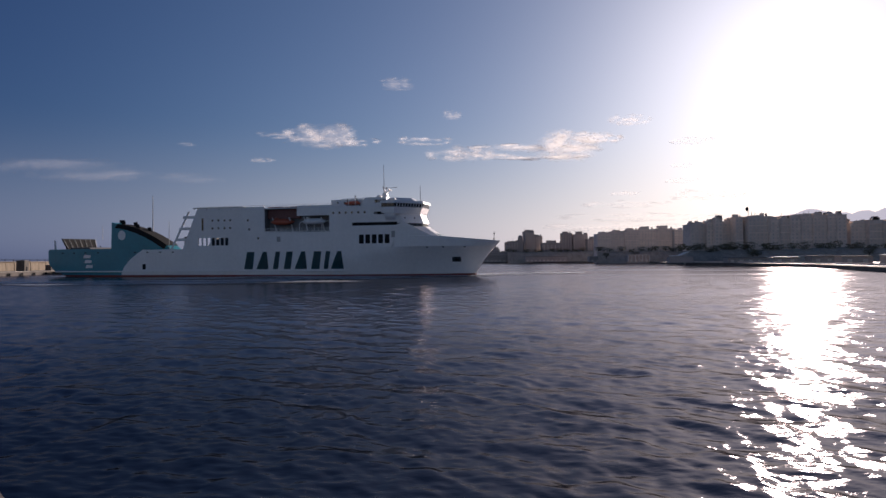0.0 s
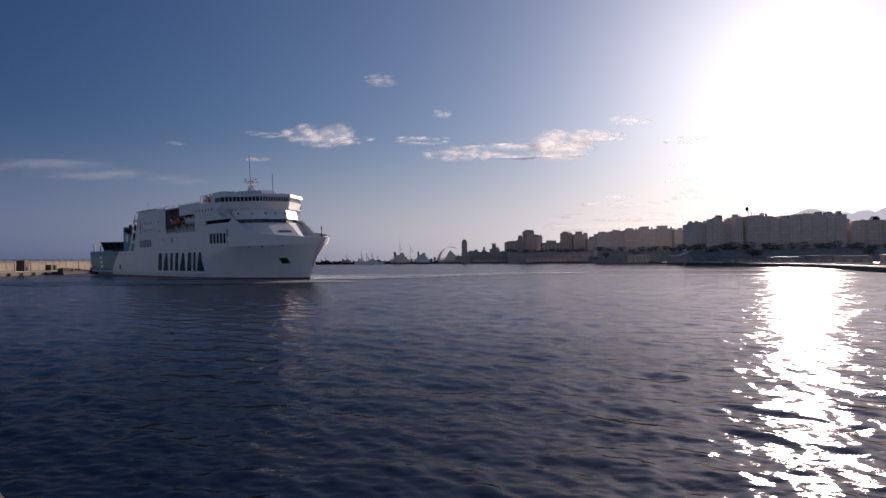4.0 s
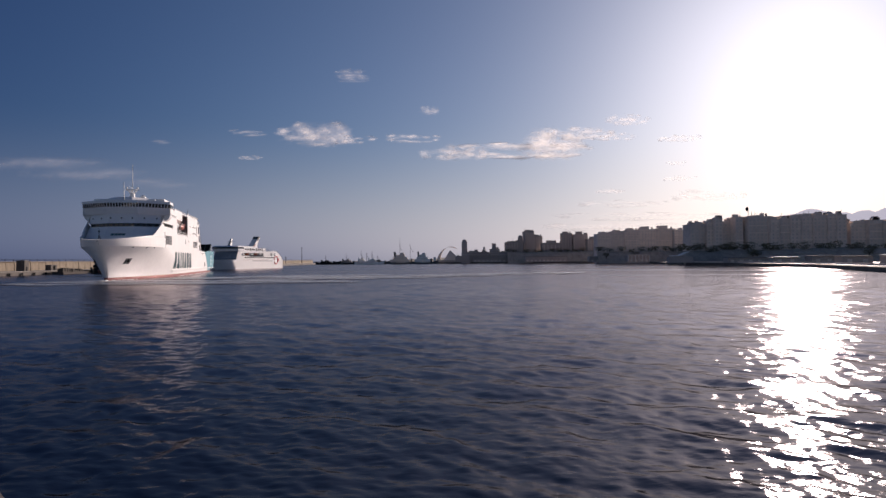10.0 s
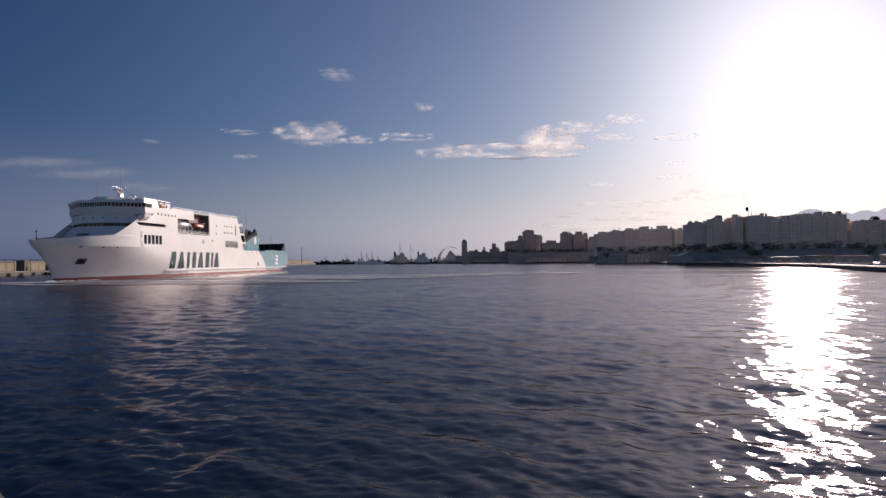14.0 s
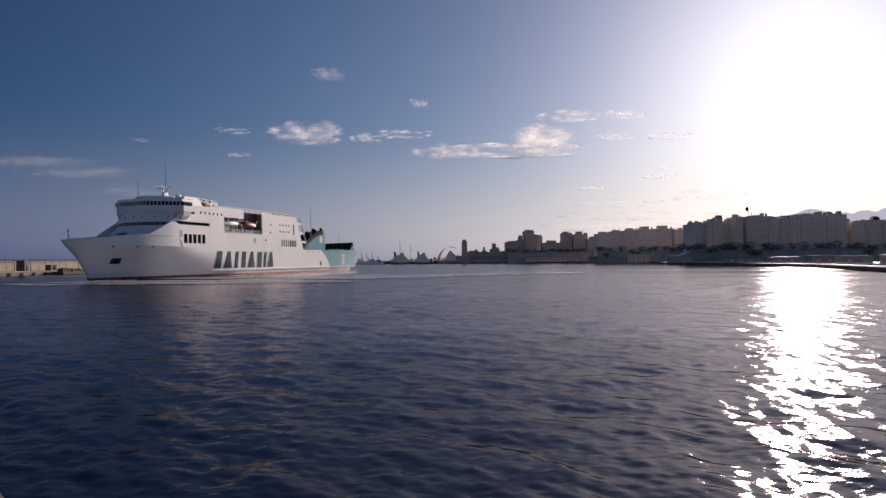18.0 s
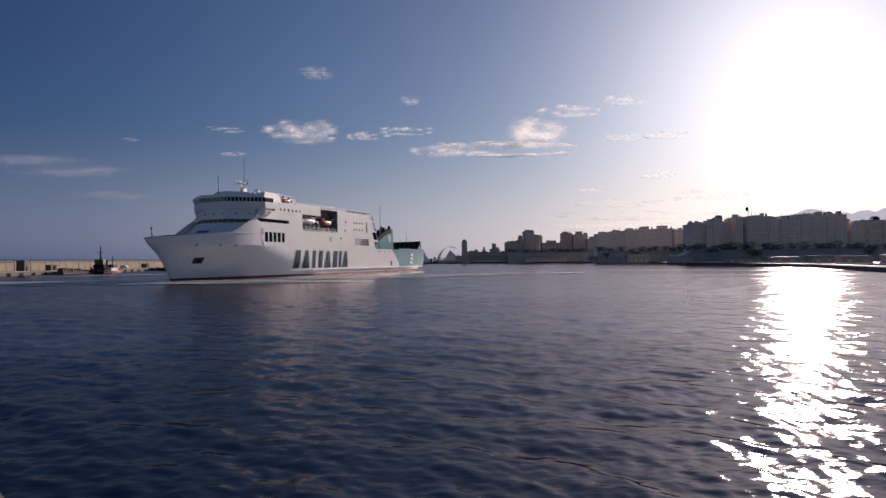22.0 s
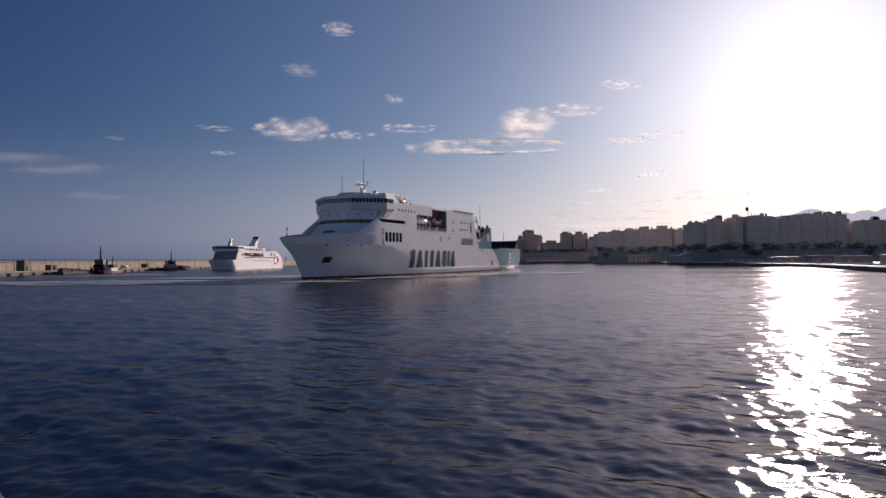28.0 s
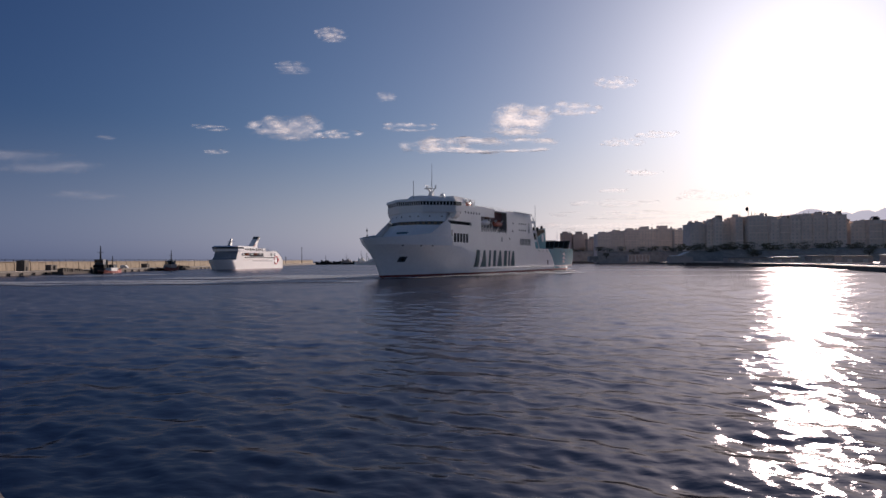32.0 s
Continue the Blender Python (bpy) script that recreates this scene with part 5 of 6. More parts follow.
OLD = "distant grey-brown town building seen against the light"
for x0, x1, y, t, c in ((19.0, 28.5, 940, 10.5, 0), (28.5, 40.5, 938, 16.0, 0), (39.7, 53.5, 950, 19.4, 0), (53.5, 72.5, 955, 17.6, 0), (72.6, 86.4, 950, 21.8, 5), (87.2, 95.8, 950, 17.4, 0), (95.8, 100.3, 950, 30.5, 0),
                        (100.3, 122.8, 950, 33.7, 0), (125.1, 140.8, 960, 48.7, 1.5), (140.7, 153.8, 962, 41.6, 1.2), (150.5, 184.0, 940, 30.5, 2),
                        (184.4, 199.3, 960, 45.6, 1.5), (201.9, 223.7, 960, 43.8, 2.5), (219.0, 240.0, 940, 36.0, 2)):
    building(x0, x1, y, t, 16, material=FACADE2, label=OLD, cap_=c, group="town buildings", floors=False)
for x0, x1, y, t, c in ((192.0, 207.4, 770, 36.8, 1.5), (207.5, 225.0, 772, 39.5, 0), (225.0, 242.5, 768, 40.7, 1.6), (242.5, 263.5, 770, 42.0, 2.0),
                        (263.5, 288.1, 770, 42.6, 2.2), (284.3, 306.0, 762, 40.6, 0)):
    building(x0, x1, y, t, 20, cap_=c)
for x0, x1, y, t, c in ((227.3, 235.6, 570, 37.0, 0), (235.0, 245.0, 575, 37.2, 0.8), (242.9, 249.0, 570, 38.4, 1), (248.0, 254.2, 565, 41.7, 0.6), (254.2, 265.4, 570, 39.3, 0),
                        (264.2, 270.3, 560, 42.8, 0), (270.3, 275.0, 565, 40.0, 0), (273.4, 293.6, 555, 42.9, 0.5), (290.9, 298.4, 550, 39.8, 0), (298.5, 308.5, 550, 40.3, 1.4),
                        (307.4, 317.3, 548, 40.6, 1.6), (316.2, 326.1, 546, 41.8, 1.5), (325.0, 337.8, 544, 42.6, 1.2), (343.2, 351.0, 540, 43.0, 0),
                        (351.0, 362.0, 552, 37.5, 0), (358.0, 372.0, 545, 35.5, 1), (371.0, 384.0, 540, 38.0, 0), (383.0, 400.0, 535, 36.5, 1), (399.0, 418.0, 530, 38.0, 0)):
    building(x0, x1, y, t, 18, cap_=c)
building(336.6, 344.5, 542, 43.6, 16, dome=True)


def build_tower(x, y, w, top):
    b = thing("bell_tower", pose(x, y, 2), "slim dark tower with a rounded top", "tower", "town buildings")
    bm = B()
    block(bm, -w / 2, w / 2, 0, w, -1.9, top - 5)
    part("shaft", bm, FACADE2, b)
    bm = B()
    rod(bm, (0, w / 2, top - 5), (0, w / 2, top - 2.5), w * 0.46, w * 0.42, 12)
    blob(bm, (0, w / 2, top - 2.8), (w * 0.42, w * 0.42, 1.6), 0)
    part("crown", bm, FACADE2, b)


build_tower(32.9, 950, 8.2, 36.0)
build_tower(118.2, 948, 6.5, 42.0)
build_tower(63.0, 952, 3.0, 25.0)


def build_arch_hall(m):
    hall = thing("concert_hall", m, "pale concert hall with one sweeping crescent arch", "concert hall")
    bm = B()
    rings = []
    for i in range(19):
        u = i / 18
        a = math.pi * (0.98 - 0.66 * u)
        c = Vector((16.0 + 18.5 * math.cos(a), 0, 2 + 21.5 * math.sin(a)))
        w = 4.2 * (1 - u) ** 0.8 + 0.2
        rings.append([bm.verts.new(c + Vector((w * math.cos(q) * 0.7, w * 2 * math.sin(q), 0.3 * w * math.cos(q)))) for q in [2 * math.pi * k / 8 for k in range(8)]])
    for a, b in zip(rings, rings[1:]):
        for q in range(8):
            bm.faces.new((a[q], a[(q + 1) % 8], b[(q + 1) % 8], b[q]))
    part("arch", bm, FACADE, hall, smooth=True)
    bm = B()
    prism(bm, [(3, -8, 0), (34, -8, 0), (34, 12, 0), (3, 12, 0)], [(14, -1, 17.5), (16, -1, 17.5), (16, 3, 17.5), (14, 3, 17.5)])
    part("shell", bm, FACADE, hall)
    bm = B()
    block(bm, -6, 36, -10, 14, -1, 3)
    part("podium", bm, FACADE2, hall)


build_arch_hall(pose(-4, 955, 2))


def build_far_ship(x, y, length, height, hullmat, housemat, label, masts=2, lean=0.0):
    rnd = random.Random(int(length * 7 + height))
    s = thing("harbour_ship", pose(x, y, 0, 0, 0, lean), label, "ship", "far ships")
    bm = B()
    lines = [(length * (-0.5 + i / 14), 3.6 * (1 - abs(-0.1 + i / 14 - 0.4) ** 3 * 2), 2.0 + 2.6 * (i / 14 - 0.45) ** 2 * 4) for i in range(15)]
    for side in (1, -1):
        rows = [[bm.verts.new((x * (0.93 + 0.035 * k), side * max(0.2, w) * (0.8 + 0.1 * k), -1 + (h + 1) * k / 2)) for x, w, h in lines] for k in range(3)]
        for ra, rb in zip(rows, rows[1:]):
            for i in range(14):
                bm.faces.new((ra[i], ra[i + 1], rb[i + 1], rb[i]))
    part("hull", bm, hullmat, s, smooth=True)
    bm = B()
    block(bm, -length * 0.46, length * 0.44, -2.6, 2.6, 1.6, 1.9)
    part("deck", bm, DECK, s)
    house = None
    for k, (xa, xb, za, zb) in enumerate(((-0.36, 0.2, 0.09, 0.3), (-0.3, 0.12, 0.3, 0.46), (-0.22, 0.04, 0.46, 0.62), (-0.1, 0.02, 0.62, 0.74))):
        bm = B()
        block(bm, length * xa, length * xb, -3.2 + 0.3 * k, 3.2 - 0.3 * k, height * za, height * zb, 0.15)
        block(bm, length * xa - 0.4, length * xb + 0.6, -3.4 + 0.3 * k, 3.4 - 0.3 * k, height * zb, height * zb + 0.25)
        house = part("deckhouse", bm, housemat, s)
        for q in range(int(length * (xb - xa) / 3)):
            bm = B()
            xw = length * xa + 1.2 + 3 * q
            block(bm, xw, xw + 1.2, -3.32 + 0.3 * k, -3.2 + 0.3 * k, height * za + 0.9, min(height * zb - 0.4, height * za + 1.8))
            part("window", bm, GLASS, house)
    bm = B()
    prism(bm, [(-length * 0.27, -1.3, height * 0.46), (-length * 0.2, -1.3, height * 0.46), (-length * 0.2, 1.3, height * 0.46), (-length * 0.27, 1.3, height * 0.46)],
          [(-length * 0.28, -1.0, height * 0.85), (-length * 0.22, -1.0, height * 0.8), (-length * 0.22, 1.0, height * 0.8), (-length * 0.28, 1.0, height * 0.85)])
    part("funnel", bm, hullmat, s)
    for k in range(7):
        bm = B()
        xx = length * (-0.42 + 0.12 * k + 0.04 * rnd.random())
        block(bm, xx, xx + length * (0.03 + 0.06 * rnd.random()), -2, 2, 1.8, 2.6 + height * 0.35 * rnd.random(), 0.1)
        part("deck_gear", bm, hullmat if k % 2 else housemat, s)
    for k in range(masts):
        bm = B()
        xx = -length * 0.1 + k * length * 0.3
        rod(bm, (xx, 0, 2), (xx, 0, height * (1.7 - 0.3 * k)), 0.35, 0.15, 6)
        rod(bm, (xx, 0, height * 1.1), (xx + length * 0.1, 0, height * 0.8), 0.2, k=5)
        rod(bm, (xx - 1.6, 0, height * 1.25), (xx + 1.6, 0, height * 1.25), 0.15, k=5)
        part("mast", bm, DARK, s)


build_far_ship(-60, 940, 52, 22, DARKBLUE, FACADE, "grey service ship with tall masts moored off the town")
build_far_ship(-27, 925, 40, 22, DARKBLUE, WHITE, "dark-hulled vessel with a white house moored off the town", 0)
build_far_ship(-100, 900, 30, 11, WHITE, WHITE, "small white boat moored off the town", 1)
build_far_ship(-119, 925, 26, 12, WHITE, WHITE, "small white boat by the end of the breakwater", 2)
build_far_ship(-143, 940, 34, 10, DARK, FACADE2, "dark workboat by the end of the breakwater", 1)
build_far_ship(-172, 930, 38, 8, DARK, DARK, "low dark barge by the end of the breakwater", 1)
build_far_ship(-96, 945, 34, 9, DARK, DARKBLUE, "low dark boat off the town", 1)


# ---- right-hand quay ----
def build_shed(x, y, w, d, h, label, mat=FACADE2, roof=ROOFWHITE, slope=0.25, turn=0.0, posts=0):
    s = thing("quay_shed", pose(x, y, 2.05, 0, 0, turn), label, "shed", "quay sheds")
    bm = B()
    block(bm, -w / 2, w / 2, 0, d, 0, h)
    part("wall", bm, mat, s)
    bm = B()
    prism(bm, [(-w / 2 - 0.5, -1.0, h), (w / 2 + 0.5, -1.0, h), (w / 2 + 0.5, d + 0.5, h + slope), (-w / 2 - 0.5, d + 0.5, h + slope)],
          [(-w / 2 - 0.5, -1.0, h + 0.3), (w / 2 + 0.5, -1.0, h + 0.3), (w / 2 + 0.5, d + 0.5, h + slope + 0.3), (-w / 2 - 0.5, d + 0.5, h + slope + 0.3)])
    part("roof", bm, roof, s)
    k = max(2, int(w / 6))
    me = window_mesh(2.6, min(2.4, h * 0.6))
    for i in range(k):
        again("door", me, s, pose(-w / 2 + w * (i + 0.5) / k, -0.02, 0.1))
    for i in range(posts):
        bm = B()
        block(bm, -w / 2 + w * i / max(1, posts - 1) - 0.3, -w / 2 + w * i / max(1, posts - 1) + 0.3, -1.0, -0.4, 0, h)
        part("column", bm, ROOFWHITE, s)


build_shed(222, 705, 24, 10, 7.5, "low port building with white columns", posts=7)
build_shed(196, 760, 34, 10, 6.5, "long low brown port shed")
build_shed(150, 905, 60, 10, 7, "long low port shed below the town", roof=ROOF)
build_shed(70, 935, 50, 8, 6, "low quay building below the old town", roof=ROOF)
build_shed(246, 446, 17, 12, 3.9, "low quay shed with a white sheet roof", turn=-8, slope=0.1)
build_shed(267, 436, 15, 12, 4.6, "low quay shed with a grey roof", turn=-8, roof=ROOF, slope=0.1)
build_shed(283, 424, 14, 12, 4.2, "low quay shed with a white sheet roof", turn=-8, slope=0.1)
build_shed(236, 470, 40, 10, 3.6, "low quay shed with a grey roof", turn=-5, roof=ROOF)
build_shed(244, 366, 16, 12, 4.1, "low quay shed with a grey roof", turn=-14, roof=ROOF, slope=0.1)
build_shed(262, 354, 13, 12, 4.9, "low quay shed with a white sheet roof", turn=-14, slope=0.1)
build_shed(232, 300, 30, 10, 4.2, "low quay shed with a grey roof", turn=-16, roof=ROOF)


def build_canopy():
    c = thing("entrance_canopy", pose(198, 520, 2.05), "white wing-shaped canopy over a quay building", "canopy")
    bm = B()
    profile(bm, [(-7.5, 5.4), (-1, 5.6), (6.6, 8.8), (7.0, 9.2), (5.5, 9.0), (-1.2, 6.2), (-7.5, 5.9)], -4, 4)
    part("wing_roof", bm, ROOFWHITE, c)
    bm = B()
    block(bm, -9, 10, -3, 5, 0, 4.8)
    part("pavilion", bm, FACADE2, c)
    for x in (-6, 0, 5):
        bm = B()
        rod(bm, (x, -3, 4.6), (x, -3, 6 + max(0, x) * 0.42), 0.18, k=6)
        part("post", bm, STEEL, c)


build_canopy()


def build_parapet():
    p = thing("quay_parapet", pose(0, 0, 2.05), "low pale parapet along the quay edge", "parapet", kind="structure")
    line = [(205, 555), (213, 508), (217, 462), (213, 400), (206, 340), (186, 282), (166, 228)]
    for (x0, y0), (x1, y1) in zip(line, line[1:]):
        k = int(math.hypot(x1 - x0, y1 - y0) / 6)
        for i in range(k):
            u0, u1 = i / k, (i + 0.96) / k
            ax, ay = x0 + (x1 - x0) * u0 + 7, y0 + (y1 - y0) * u0
            bx, by = x0 + (x1 - x0) * u1 + 7, y0 + (y1 - y0) * u1
            bm = B()
            prism(bm, [(ax, ay, 0), (bx, by, 0), (bx + 0.5, by, 0), (ax + 0.5, ay, 0)], [(ax, ay, 1.0), (bx, by, 1.0), (bx + 0.5, by, 1.0), (ax + 0.5, ay, 1.0)])
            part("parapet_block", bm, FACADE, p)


build_parapet()


# ---- trees along the waterfront ----
def build_tree(seed, h, spread):
    rnd = random.Random(seed)
    t = thing("tree", pose(0, 0, -50), "dark broad-leaved tree on the waterfront avenue", "tree", "avenue trees")
    bm = B()
    rod(bm, (0, 0, -1), (0.2, 0.1, h * 0.5), 0.4, 0.25, 7)
    for i in range(5):
        a = 6.28 * i / 5 + rnd.random()
        rod(bm, (0.2, 0.1, h * (0.35 + 0.03 * i)), (spread * 0.6 * math.cos(a), spread * 0.6 * math.sin(a), h * 0.72), 0.18, 0.06, 5)
    part("trunk", bm, BARK, t)
    bm = B()
    for i in range(130):
        a, r, z = rnd.random() * 6.28, spread * math.sqrt(rnd.random()), rnd.random()
        r *= 0.55 + 0.6 * math.sin(z * 2.6)
        lump = 1 + 0.22 * noise.noise(Vector((2.2 * math.cos(a), 2.2 * math.sin(a), z * 2.5 + seed)))
        c = Vector((r * math.cos(a) * lump, r * math.sin(a) * lump, h * (0.40 + 0.6 * z * lump)))
        m = Euler((rnd.uniform(-0.9, 0.9), rnd.uniform(-0.9, 0.9), rnd.random() * 6.28)).to_matrix()
        k = rnd.uniform(0.4, 0.85)
        ring = [bm.verts.new(c + m @ Vector(p) * k) for p in ((-1, -0.3, 0), (-0.2, -0.7, 0.1), (0.9, -0.2, 0), (0.6, 0.6, -0.15), (-0.5, 0.7, 0.1))]
        bm.faces.new(ring)
    part("crown", bm, LEAF, t)
    return t


def plant_trees():
    """An uneven row of trees along the top of each bank, and a few at its foot."""
    rnd = random.Random(11)
    kinds = [build_tree(1, 7.5, 4.4), build_tree(2, 8.6, 5.0), build_tree(3, 6.2, 4.0)]
    spots = []
    for (x0, x1, y, top), gap in zip(BANKS, (8.0, 8.0, 10.0, 14.0)):
        x = x0 + 3
        while x < x1 - 2:
            spots.append((x, y + rnd.uniform(12.5, 15.5), bank_top(top, x) * rnd.uniform(0.72, 0.86)))
            if rnd.random() < 0.15:
                spots.append((x + 1.5, y + rnd.uniform(3, 6), top * 0.42))
            x += gap * rnd.uniform(0.5, 1.6)
    for i, (x, y, z) in enumerate(spots):
        m = pose(x, y, z, 0, 0, rnd.random() * 360)
        if i < 3:
            kinds[i].matrix_basis = m
        else:
            copy_thing(kinds[i % 3], m)


plant_trees()


def build_roof_sign():
    s = thing("roof_antenna", pose(273.5, 556, 42.9), "round roof dish on a thin pole", "antenna")
    bm = B()
    rod(bm, (0, 0, -0.4), (0, 0, 7), 0.25, k=6)
    rod(bm, (3, 0, -0.4), (3, 0, 3.5), 0.15, k=6)
    rod(bm, (6, 0, -0.4), (6, 0, 3.8), 0.15, k=6)
    part("pole", bm, DARK, s)
    bm = B()
    blob(bm, (-1.0, 0, 6.4), (1.3, 0.5, 2.0), 0.05)
    part("dish", bm, DARK, s)


build_roof_sign()

# ---- the quay the camera stands on ----
bm = B()
edge = [(90, -60), (90, 0.9), (0.4, 0.9), (-7.0, 8.3), (-90, 8.3), (-90, -60)]
prism(bm, [(x, y, -4) for x, y in edge], [(x, y, 4.25) for x, y in edge])
tagged(part("quay_near", bm, QUAYSIDE), "concrete quay under the viewpoint", "quay", kind="structure")


# ---- clouds ----
def cloud_place(u, v, r):
    """Where a cloud floats: sideways and upward tangents from the viewpoint, and its distance."""
    return Vector((u * r, r, 5.9 + v * r))


def build_cloud(w, h, seed, density, r, kind):
    """A cloud as one flattened body of thin vapour, thick where its lumps are: a heap on a level base, a long streak of tufts, or a veil."""
    flat = h / w
    rnd = random.Random(seed * 31 + 7)
    lumps = []
    if kind == "heap":
        lumps = [(0.0, -0.35, 0.85, 0.42), (-0.12, 0.1, 0.5, 0.75), (0.3, 0.05, 0.45, 0.6)]
        lumps += [(rnd.uniform(-0.6, 0.6), rnd.uniform(-0.3, 0.45), rnd.uniform(0.16, 0.3), rnd.uniform(0.25, 0.45)) for _ in range(5)]
    elif kind == "streak":
        lumps = [(rnd.uniform(-0.2, 0.2), -0.15, 0.75, 0.5)]
        for k in range(5):
            x = -0.7 + 0.35 * k + rnd.uniform(-0.1, 0.1)
            lumps.append((x, rnd.uniform(-0.25, 0.3), rnd.uniform(0.2, 0.34), rnd.uniform(0.35, 0.65)))
    else:
        lumps = [(0.0, 0.0, 0.95, 0.8), (0.25, 0.1, 0.6, 0.5)]
    bm = B()
    made = bmesh.ops.create_icosphere(bm, subdivisions=5, radius=1.0)
    off = Vector((seed * 7.1, seed * 2.3, 1.7))
    amount = []
    for v in made["verts"]:
        x, z = v.co.x, v.co.z
        bend = 0.12 * noise.noise(Vector((x * 2.0, z * 2.0, 3.0)) + off)
        amount.append(max(1.0 - math.hypot((x - a) / c, (z + bend - b) / d) for a, b, c, d in lumps))
        k = 1 + 0.1 * noise.noise(v.co * 2.2 + off)
        v.co = Vector((x, v.co.y * 0.4 * k, z * flat))
    soft = kind == "veil"
    mat = cloud_material("cloud_vapour", density, seed * 1.7, max(4.0, w * 48), *((1.6, 1.3) if soft else (2.1, 1.15)))
    ob = part("cloud", bm, mat, None, smooth=True)
    ob.data.attributes.new("vapour", "FLOAT", "POINT").data.foreach_set("value", amount)
    scale = w * r / 2
    ob.scale = (scale, scale, scale)
    return ob


clouds = []


def cloud(kind, w, h, density, r, rows):
    label = {"heap": "white heaped fair-weather cloud drifting over the harbour", "streak": "thin white streak of broken cloud over the harbour",
             "veil": "faint grey veil of high cloud"}[kind]
    ob = build_cloud(w, h, len(clouds) + 1, density, r, kind)
    tagged(ob, label, "cloud", "clouds")
    clouds.append((ob, [(t, Matrix.Translation(cloud_place(u, v, r))) for t, u, v in rows]))


cloud("heap", 0.1750, 0.0720, 0.92, 3600.0, [(0.0, 0.1983, 0.1835), (7.0, 0.1801, 0.1850), (13.0, 0.1690, 0.1875), (19.0, 0.1540, 0.1955), (25.0, 0.1400, 0.2120), (32.0, 0.1229, 0.2254)])
cloud("streak", 0.1234, 0.0284, 0.75, 3500.0, [(0.0, 0.2394, 0.1952), (7.0, 0.2349, 0.2008), (13.0, 0.2149, 0.2082), (19.0, 0.2060, 0.2339), (25.0, 0.2079, 0.2394), (32.0, 0.2061, 0.2422)])
cloud("streak", 0.2614, 0.0284, 0.95, 3400.0, [(0.0, 0.1479, 0.1730), (7.0, 0.1343, 0.1750), (13.0, 0.1297, 0.1750), (19.0, 0.1179, 0.1760), (25.0, 0.1024, 0.1807), (32.0, 0.0778, 0.1845)])
cloud("streak", 0.1464, 0.0371, 0.60, 3300.0, [(0.0, 0.0294, 0.1712), (7.0, 0.0230, 0.1712), (13.0, 0.0157, 0.1749), (19.0, 0.0066, 0.1759), (25.0, 0.0021, 0.1805), (32.0, -0.0115, 0.1852)])
cloud("streak", 0.0899, 0.0185, 0.55, 2500.0, [(0.0, 0.2549, 0.1942), (13.0, 0.2759, 0.1968), (19.0, 0.2804, 0.1968), (25.0, 0.3004, 0.1930), (32.0, 0.2894, 0.1875)])
cloud("streak", 0.0836, 0.0273, 0.65, 2300.0, [(0.0, 0.3036, 0.2231), (7.0, 0.3026, 0.2222), (13.0, 0.2972, 0.2250), (19.0, 0.2955, 0.2369), (25.0, 0.2960, 0.2736), (29.0, 0.2888, 0.2819), (32.0, 0.2815, 0.2838)])
cloud("streak", 0.0795, 0.0153, 0.75, 3300.0, [(0.0, 0.4044, 0.1894), (7.0, 0.3880, 0.1914), (13.0, 0.3807, 0.1951), (19.0, 0.3671, 0.1970), (25.0, 0.3607, 0.1989), (32.0, 0.3480, 0.1999)])
cloud("streak", 0.0397, 0.0131, 0.60, 3300.0, [(0.0, 0.3856, 0.1494), (7.0, 0.3792, 0.1521), (13.0, 0.3738, 0.1540), (19.0, 0.3636, 0.1431), (25.0, 0.3544, 0.1377), (32.0, 0.3107, 0.1399)])
cloud("streak", 0.0606, 0.0153, 0.70, 3200.0, [(0.0, 0.3861, 0.1247), (7.0, 0.3843, 0.1265), (13.0, 0.3780, 0.1302), (19.0, 0.3489, 0.1323), (25.0, 0.3480, 0.1332), (32.0, 0.3307, 0.1370)])
cloud("streak", 0.0565, 0.0142, 0.60, 3300.0, [(0.0, 0.2939, 0.1053), (7.0, 0.2756, 0.0972), (13.0, 0.2622, 0.1201), (19.0, 0.2393, 0.1130), (25.0, 0.2448, 0.1102), (32.0, 0.2757, 0.1100)])
cloud("streak", 0.1359, 0.0262, 0.50, 3800.0, [(0.0, 0.4250, 0.1007), (13.0, 0.4268, 0.0998), (32.0, 0.4322, 0.1006)])
cloud("heap", 0.1568, 0.0567, 0.50, 3600.0, [(0.0, -0.1975, 0.2012), (7.0, -0.2012, 0.2021), (13.0, -0.2103, 0.2049), (19.0, -0.2212, 0.2059), (25.0, -0.2349, 0.2097), (32.0, -0.2513, 0.2144)])
cloud("streak", 0.0878, 0.0196, 0.55, 3500.0, [(0.0, -0.1392, 0.1907), (7.0, -0.1519, 0.1954), (13.0, -0.1337, 0.1943), (19.0, -0.1163, 0.1988), (25.0, -0.1337, 0.2016), (32.0, -0.1683, 0.2037)])
cloud("streak", 0.1098, 0.0196, 0.60, 2700.0, [(0.0, -0.0279, 0.1917), (7.0, -0.0370, 0.1945), (13.0, -0.0552, 0.1983), (19.0, -0.0588, 0.2048), (25.0, -0.0551, 0.2111), (32.0, -0.0515, 0.2148)])
cloud("streak", 0.0732, 0.0150, 0.32, 3300.0, [(0.0, -0.2705, 0.2026), (7.0, -0.3015, 0.2056), (13.0, -0.3261, 0.2085), (19.0, -0.3416, 0.2114), (25.0, -0.3599, 0.2143), (32.0, -0.3745, 0.2162)])
cloud("streak", 0.0440, 0.0120, 0.36, 3300.0, [(0.0, -0.2888, 0.1625), (7.0, -0.3034, 0.1654), (13.0, -0.3152, 0.1682), (19.0, -0.3289, 0.1720), (25.0, -0.3444, 0.1739), (32.0, -0.3636, 0.1768)])
